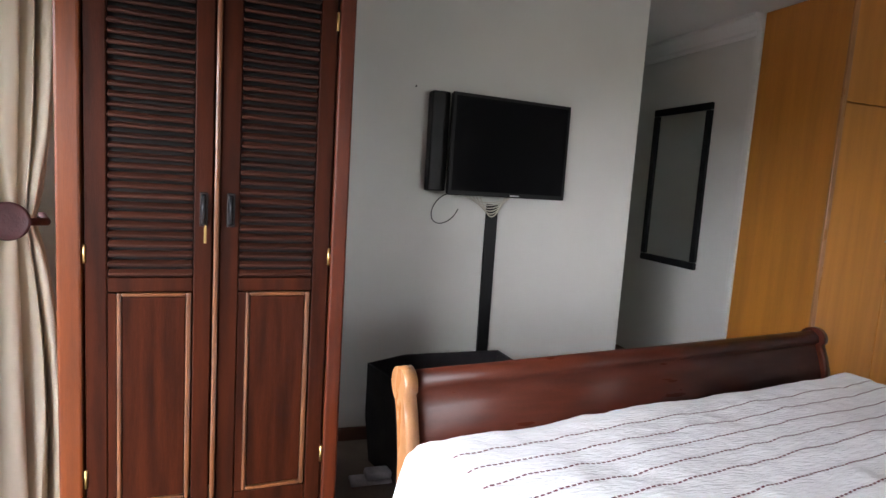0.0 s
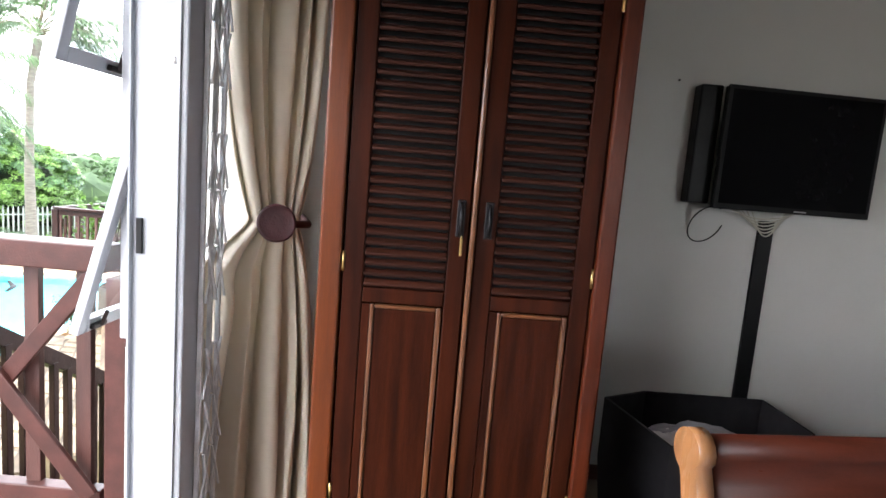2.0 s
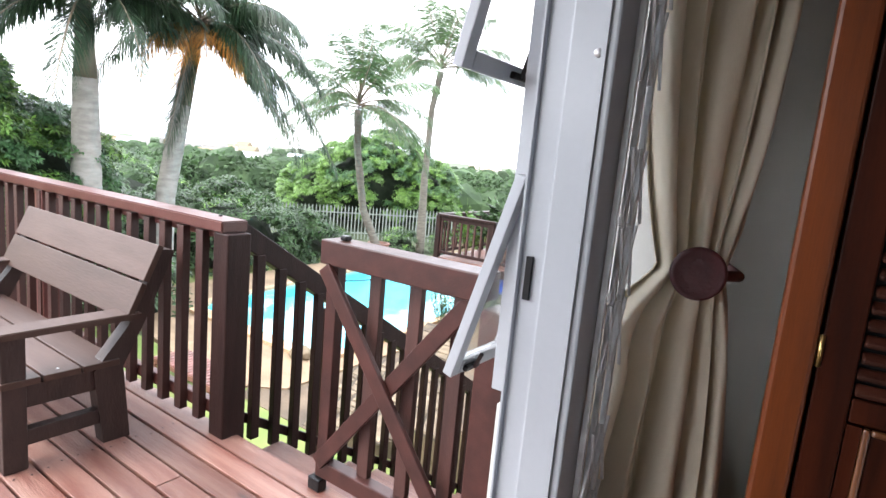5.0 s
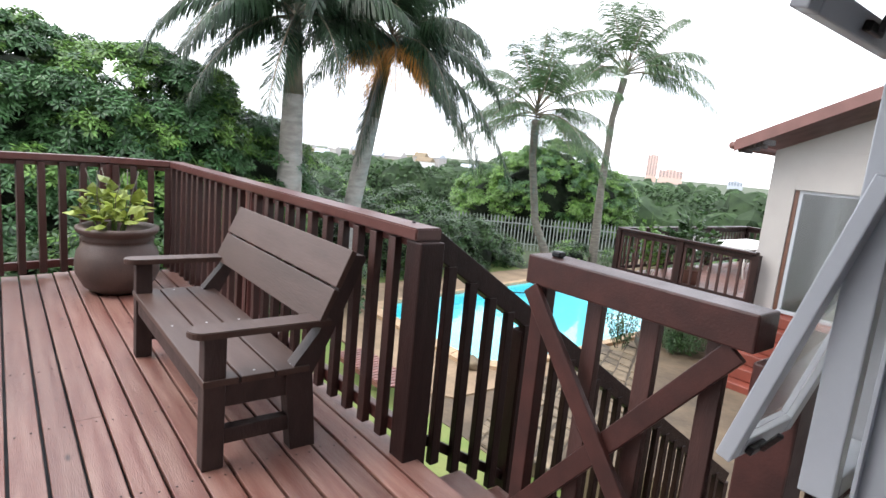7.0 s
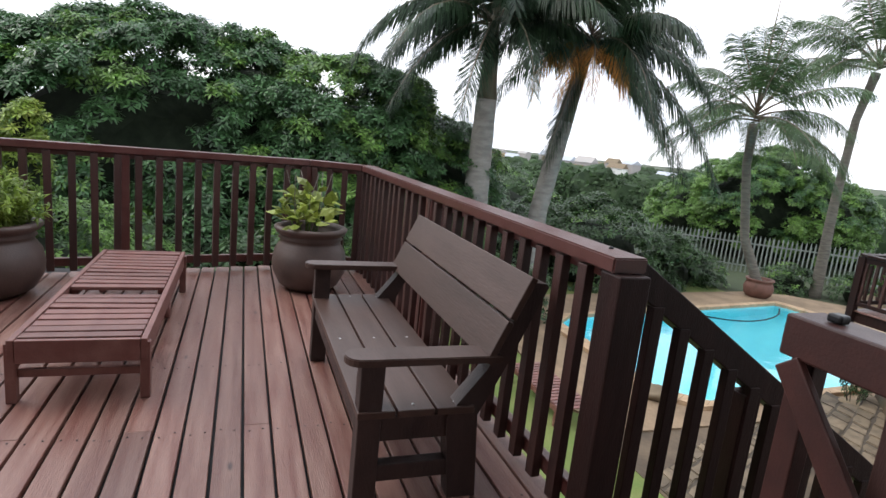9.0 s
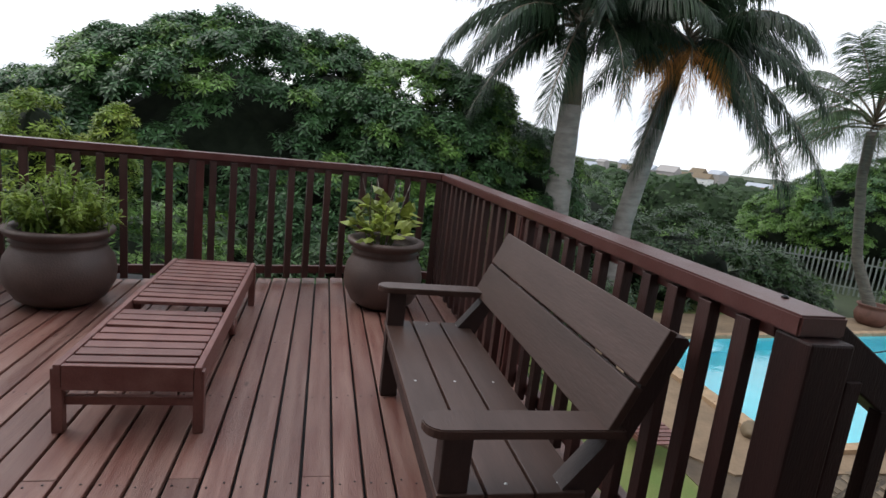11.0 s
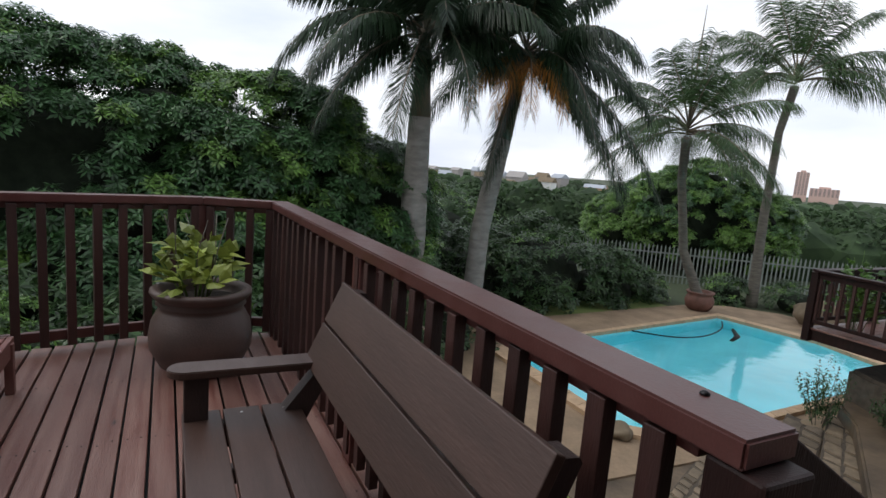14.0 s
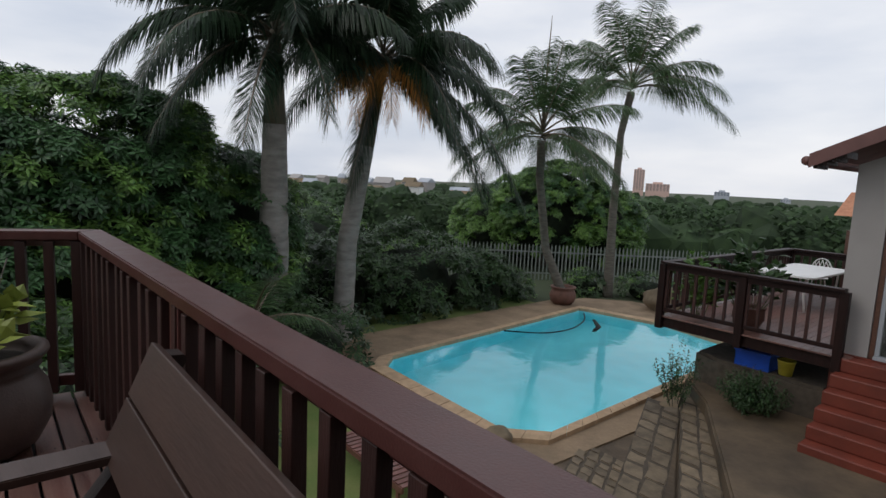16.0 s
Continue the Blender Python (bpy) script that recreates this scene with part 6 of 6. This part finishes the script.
def tower(name, x, y, z0, w, d, h, m, label, storeys, bays, yaw):
    t = thing(name, label, "building", "far tower blocks", at=(x, y, z0))
    rot = pose(x, y, z0, 0, 0, yaw)
    part("wall", moved(box(-w / 2, w / 2, -d / 2, d / 2, -40, h), rot), m, t)
    part("roof", moved(box(-w * 0.2, w * 0.2, -d * 0.3, d * 0.3, h + 0.02, h + 4), rot), m, t)
    for s in range(storeys):
        for k in range(bays):
            z = h * (s + 0.3) / storeys
            x0 = -w / 2 + w * (k + 0.2) / bays
            part("window", moved(box(x0, x0 + w * 0.55 / bays, -d / 2 - 0.25, -d / 2 - 0.02, z, z + h * 0.45 / storeys), rot), M_WINDOW, t)


tower("tower_block", -795, 1262, -6, 25, 22, 50, M_TOWERP, "tall pink tower block on the horizon", 14, 4, 33)
tower("apartment_block", -757, 1285, -6, 54, 30, 17, M_TOWERP, "wide pink apartment block on the horizon", 9, 7, 33)
tower("grey_block", -630, 1350, -10, 32, 25, 9, M_TOWERG, "grey apartment block on the horizon", 9, 5, 26)
tower("grey_block", -510, 1400, -16, 20, 20, 5, M_TOWERG, "small grey block on the horizon", 6, 4, 20)
random.seed(17)
for k in range(26):
    a = radians(128 + 34 * random.random())
    r = random.uniform(520, 900)
    x, y = r * math.cos(a), r * math.sin(a)
    hz = ground_height(x, y)
    w, h = random.uniform(10, 22), random.uniform(5, 10)
    hs = thing("far_house", "small pale house on the far hillside", "house", "houses on the far hill", at=(x, y, hz))
    yw = random.uniform(0, 90)
    part("wall", moved(box(-w / 2, w / 2, -w / 3, w / 3, -6, h), pose(x, y, hz + 4, 0, 0, yw)), random.choice((M_WHITE, M_HOUSE, M_COPING)), hs)
    bm = extrude_profile([(-w / 3 - 1, 0), (w / 3 + 1, 0), (0, h * 0.6)], w + 1, "x")
    part("roof", moved(bm, pose(x, y, hz + 4 + h, 0, 0, yw) @ pose(-w / 2 - 0.5, 0, 0.02)), random.choice((M_HOUSE, M_TOWERG, M_BOULDER)), hs)

# ---- the lower deck and the wing of the house ----
LD_Z, LD_T = -0.82, 0.19


def build_lower_deck():
    # timber in the darkened stain, in place of shade from the wing
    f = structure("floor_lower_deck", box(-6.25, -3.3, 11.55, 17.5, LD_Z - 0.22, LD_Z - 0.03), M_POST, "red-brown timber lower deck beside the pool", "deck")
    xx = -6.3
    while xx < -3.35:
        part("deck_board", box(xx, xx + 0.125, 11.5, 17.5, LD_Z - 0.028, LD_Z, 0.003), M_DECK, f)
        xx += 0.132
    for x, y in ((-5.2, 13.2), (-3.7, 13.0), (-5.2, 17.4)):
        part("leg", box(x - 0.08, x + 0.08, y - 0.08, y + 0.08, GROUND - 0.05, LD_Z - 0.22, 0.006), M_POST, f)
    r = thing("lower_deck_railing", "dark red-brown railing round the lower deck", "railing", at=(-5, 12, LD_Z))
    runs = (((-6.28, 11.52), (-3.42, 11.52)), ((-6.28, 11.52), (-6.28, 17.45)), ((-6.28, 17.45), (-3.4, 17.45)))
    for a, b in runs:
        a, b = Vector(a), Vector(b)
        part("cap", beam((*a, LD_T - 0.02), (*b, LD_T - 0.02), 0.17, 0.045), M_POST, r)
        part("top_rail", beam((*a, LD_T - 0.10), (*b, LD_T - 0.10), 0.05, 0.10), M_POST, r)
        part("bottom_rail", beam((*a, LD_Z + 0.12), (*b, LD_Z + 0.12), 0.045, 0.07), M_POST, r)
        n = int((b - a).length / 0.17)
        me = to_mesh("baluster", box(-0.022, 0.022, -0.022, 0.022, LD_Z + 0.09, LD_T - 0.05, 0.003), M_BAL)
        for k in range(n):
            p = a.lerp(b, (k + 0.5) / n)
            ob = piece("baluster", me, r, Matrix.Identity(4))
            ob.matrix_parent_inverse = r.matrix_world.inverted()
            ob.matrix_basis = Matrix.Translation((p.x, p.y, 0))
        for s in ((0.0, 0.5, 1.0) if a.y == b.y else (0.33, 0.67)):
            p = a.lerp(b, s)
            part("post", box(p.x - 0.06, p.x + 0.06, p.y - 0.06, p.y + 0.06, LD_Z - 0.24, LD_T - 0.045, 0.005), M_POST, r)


build_lower_deck()


def build_patio_set():
    tx, ty = -5.3, 15.5
    t = thing("patio_table", "long white metal table with rounded corners on the lower deck", "table", at=(tx, ty, LD_Z))
    rim = []
    for cx, cy, q0 in ((0.42, 1.05, 0), (-0.42, 1.05, 90), (-0.42, -1.05, 180), (0.42, -1.05, 270)):
        rim += [(tx + cx + 0.16 * math.cos(radians(q0 + 15 * k)), ty + cy + 0.16 * math.sin(radians(q0 + 15 * k))) for k in range(7)]
    part("tabletop", prism(rim, LD_Z + 0.705, LD_Z + 0.742, 0.008), M_WHITE, t)
    for sx in (-0.42, 0.42):
        for sy in (-1.0, 1.0):
            part("leg", tube([(tx + sx * 0.9, ty + sy * 0.95, LD_Z + 0.703), (tx + sx * 0.85, ty + sy * 0.95, LD_Z + 0.35), (tx + sx, ty + sy, LD_Z)], 0.022, 8), M_WHITE, t)

    def chair(x, y, yaw):
        c = thing("patio_chair", "white cast metal chair with a pierced back", "chair", "chairs round the patio table", at=(x, y, LD_Z))
        rot = pose(x, y, LD_Z, 0, 0, yaw)
        part("seat", moved(lathe([(0.02, 0.42), (0.22, 0.42), (0.235, 0.43), (0.22, 0.445), (0.02, 0.44)], 24), rot), M_WHITE, c)
        for a in range(4):
            q = radians(45 + 90 * a)
            part("leg", moved(tube([(0.17 * math.cos(q), 0.17 * math.sin(q), 0.42), (0.25 * math.cos(q), 0.25 * math.sin(q), 0.0)], 0.014, 6), rot), M_WHITE, c)
        arc = [(0.24 * math.cos(radians(20 + 140 * k / 12)) , 0.20 + 0.05 * math.sin(radians(20 + 140 * k / 12)), 0.45 + 0.42 * math.sin(math.pi * k / 12) ** 0.5) for k in range(13)]
        part("back_frame", moved(tube(arc, 0.014, 6), rot), M_WHITE, c)
        for k in range(-2, 3):
            part("back_bar", moved(tube([(0.075 * k, 0.22, 0.46), (0.09 * k + 0.05, 0.24, 0.66), (0.075 * k, 0.25, 0.84 - 0.03 * abs(k))], 0.008, 6), rot), M_WHITE, c)
            part("back_bar", moved(tube([(0.075 * k, 0.22, 0.46), (0.09 * k - 0.05, 0.24, 0.66), (0.075 * k, 0.25, 0.84 - 0.03 * abs(k))], 0.008, 6), rot), M_WHITE, c)
    chair(-5.5, 17.0, 0)
    chair(-6.0, 14.7, 80)
    chair(-4.45, 15.7, -80)


build_patio_set()
broad_plant(-5.0, 12.2, LD_Z + 0.32, 0.55, 1.35, 70, 0.22, M_BUSH, "deck_plant", "leafy dark potted plant on the lower deck")
dp = thing("deck_plant_pot", "dark clay pot on the lower deck", "plant pot", at=(-5.0, 12.2, LD_Z))
part("body", moved(lathe([(0.18, 0), (0.26, 0.15), (0.25, 0.32), (0.28, 0.36), (0.22, 0.35), (0.2, 0.3)], 24), pose(-5.0, 12.2, LD_Z)), M_PCLAY, dp)
broad_plant(-5.85, 12.0, LD_Z + 0.02, 0.40, 1.5, 46, 0.18, M_LEAFL, "deck_creeper", "pale green creeper on the lower deck's rail")
feather_shrub(-5.55, 11.0, -2.22, 0.45, 1.25, 46, M_BUSH, "pool_shrub", "feathery dark shrub at the pool's edge")
feather_shrub(-4.35, 11.1, -1.97, 0.55, 0.85, 110, M_BUSH, "garden_shrub", "low grey-green shrub beside the red steps")

structure("earth_bank", prism([(-5.75, 12.0), (-5.9, 17.0), (-3.56, 17.0), (-3.56, 11.72), (-5.2, 11.72)], -2.85, -1.43, 0.05), M_JOINT, "dark earth bank under the lower deck", "ground")
crate = thing("plastic_crate", "bright blue plastic crate under the lower deck", "crate", at=(-4.7, 12.0, -1.43))
cx0, cx1, cy0, cy1, cz0, cz1 = -4.98, -4.42, 11.80, 12.20, -1.43, -1.14
part("tub", join(box(cx0, cx1, cy0, cy1, cz0, cz0 + 0.02), box(cx0, cx0 + 0.02, cy0, cy1, cz0 + 0.021, cz1, 0.004), box(cx1 - 0.02, cx1, cy0, cy1, cz0 + 0.021, cz1, 0.004), box(cx0 + 0.021, cx1 - 0.021, cy0, cy0 + 0.02, cz0 + 0.021, cz1, 0.004), box(cx0 + 0.021, cx1 - 0.021, cy1 - 0.02, cy1, cz0 + 0.021, cz1, 0.004)), M_BLUE, crate)
part("rim", box(cx0 - 0.02, cx1 + 0.02, cy0 - 0.02, cy0 - 0.002, cz1 - 0.03, cz1 + 0.005, 0.004), M_BLUE, crate)
part("rim", box(cx0 - 0.02, cx1 + 0.02, cy1 + 0.002, cy1 + 0.02, cz1 - 0.03, cz1 + 0.005, 0.004), M_BLUE, crate)
ylw = thing("yellow_tub", "small yellow plastic tub beside the blue crate", "tub", at=(-4.22, 11.95, -1.43))
part("body", moved(lathe([(0.10, 0.0), (0.13, 0.22), (0.145, 0.25), (0.12, 0.25), (0.09, 0.03)], 20), pose(-4.22, 11.95, -1.43)), M_YELLOW, ylw)


def build_wing():
    x0, y0, f = -3.54, 11.75, -0.80
    structure("wall_wing_pier", box(x0, -3.12, y0, y0 + 0.22, f, 2.0), M_HOUSE, "grey plastered corner of the house's wing", "wall")
    structure("wall_wing_front", box(-1.18, 3.5, y0, y0 + 0.22, f, 2.0), M_HOUSE, "grey plastered wall of the house's wing", "wall")
    structure("wall_wing_head", box(-3.118, -1.182, y0, y0 + 0.22, 1.36, 2.0), M_HOUSE, "grey plastered wall over the sliding door", "wall")
    structure("wall_wing_side", box(x0, x0 + 0.22, y0 + 0.222, 17.4, f, 2.0), M_HOUSE, "grey plastered side wall", "wall")
    structure("wall_wing_base", box(x0 - 0.02, 3.5, y0 - 0.02, y0 + 0.2, -2.8, f - 0.002), M_RED, "red painted plinth of the house", "wall")
    bm = extrude_profile([(x0, 0.0), (3.5, 0.0), (3.5, 2.9)], 0.22, "y")
    structure("wall_wing_gable", moved(bm, pose(0, y0, 2.002)), M_HOUSE, "grey plastered gable", "wall")
    d = structure("door_2", box(-3.115, -3.05, y0 + 0.03, y0 + 0.11, f, 1.355, 0.004), M_SKIRT, "sliding door with white frames and pale curtains", "door")
    part("frame", box(-3.048, -2.99, y0 + 0.04, y0 + 0.10, f + 0.05, 1.30, 0.003), M_ALU, d)
    part("frame", box(-2.15, -2.09, y0 + 0.04, y0 + 0.10, f + 0.05, 1.30, 0.003), M_ALU, d)
    part("frame", box(-3.048, -1.184, y0 + 0.04, y0 + 0.10, 1.302, 1.355, 0.003), M_ALU, d)
    part("sill", box(-3.048, -1.184, y0 - 0.03, y0 + 0.12, f, f + 0.048, 0.004), M_ALU, d)
    part("pane", box(-2.988, -2.152, y0 + 0.065, y0 + 0.073, f + 0.05, 1.30), M_FROST, d)
    part("pane", box(-2.088, -1.186, y0 + 0.065, y0 + 0.073, f + 0.05, 1.30), M_GLASS, d)
    structure("wall_wing_inside", box(-3.1, 3.4, y0 + 2.5, y0 + 2.6, f, 2.0), M_WALL, "pale wall inside the wing", "wall")
    # roof with a sloping verge and dark rafters below
    sl = 0.43
    bm = extrude_profile([(-4.02, 1.93), (-4.02, 2.13), (3.9, 2.13 + 7.92 * sl), (3.9, 1.93 + 7.92 * sl)], 0.05, "y")
    structure("roof_verge", moved(bm, pose(0, 11.2, 0)), M_ROOF, "brown verge board of the roof", "roof")
    bm = extrude_profile([(-4.0, 2.08), (-4.0, 2.12), (3.9, 2.12 + 7.9 * sl), (3.9, 2.08 + 7.9 * sl)], 6.2, "y")
    structure("roof_wing", moved(bm, pose(0, 11.252, 0)), M_ROOF, "unseen brown roof slab, its overhang added to shape the light's wing", "roof")
    g = thing("roof_gutter", "brown metal gutter along the eaves", "gutter", at=(-4.05, 14, 2.0))
    part("trough", tube([(-4.06, 11.22, 2.03), (-4.06, 17.4, 2.03)], 0.07, 10), M_ROOF, g)
    for k in range(4):
        structure("rafter_end", beam((-3.95 + 0.12 * k, 11.26, 1.97 + 0.05 * k), (-3.95 + 0.12 * k, 11.74, 1.97 + 0.05 * k), 0.05, 0.10), M_BENCHL, "dark timber under the eaves", "rafter")
    # red painted steps down from the sliding door
    for k in range(6):
        structure("step", box(-3.41, 0.6, y0 - 0.022 - 0.24 * (k + 1), y0 - 0.024, f - 0.03 - 0.2 * (k + 1), f - 0.03 - 0.2 * k - (0.002 if k else 0), 0.02), M_RED, "red painted concrete step", "step")
    structure("wall_far_dark", box(-5.2, -3.56, 17.6, 17.8, LD_Z, 0.75), M_SKIRT, "dark brown screen wall behind the lower deck", "wall")
    structure("roof_far", moved(extrude_profile([(0, 0), (3.0, 0), (1.5, 0.8)], 3.0, "x"), pose(-7.4, 24, 0.9)), M_TILE, "orange tiled roof next door", "roof")


build_wing()

# second lounger down by the pool
low = thing("pool_lounger", "dark wooden slatted lounger on the pool paving", "sun lounger", at=(-7.2, 6.1, -2.74))
for yy in (5.75, 6.35):
    part("side_rail", box(-8.1, -6.3, yy, yy + 0.04, -2.50, -2.42, 0.004), M_LOUNGE, low)
    for x in (-8.0, -6.4):
        part("leg", box(x - 0.03, x + 0.03, yy, yy + 0.04, -2.745, -2.502, 0.004), M_LOUNGE, low)
for k in range(17):
    part("slat", box(-8.05 + 0.105 * k, -7.97 + 0.105 * k, 5.76, 6.38, -2.418, -2.40, 0.003), M_LOUNGE, low)
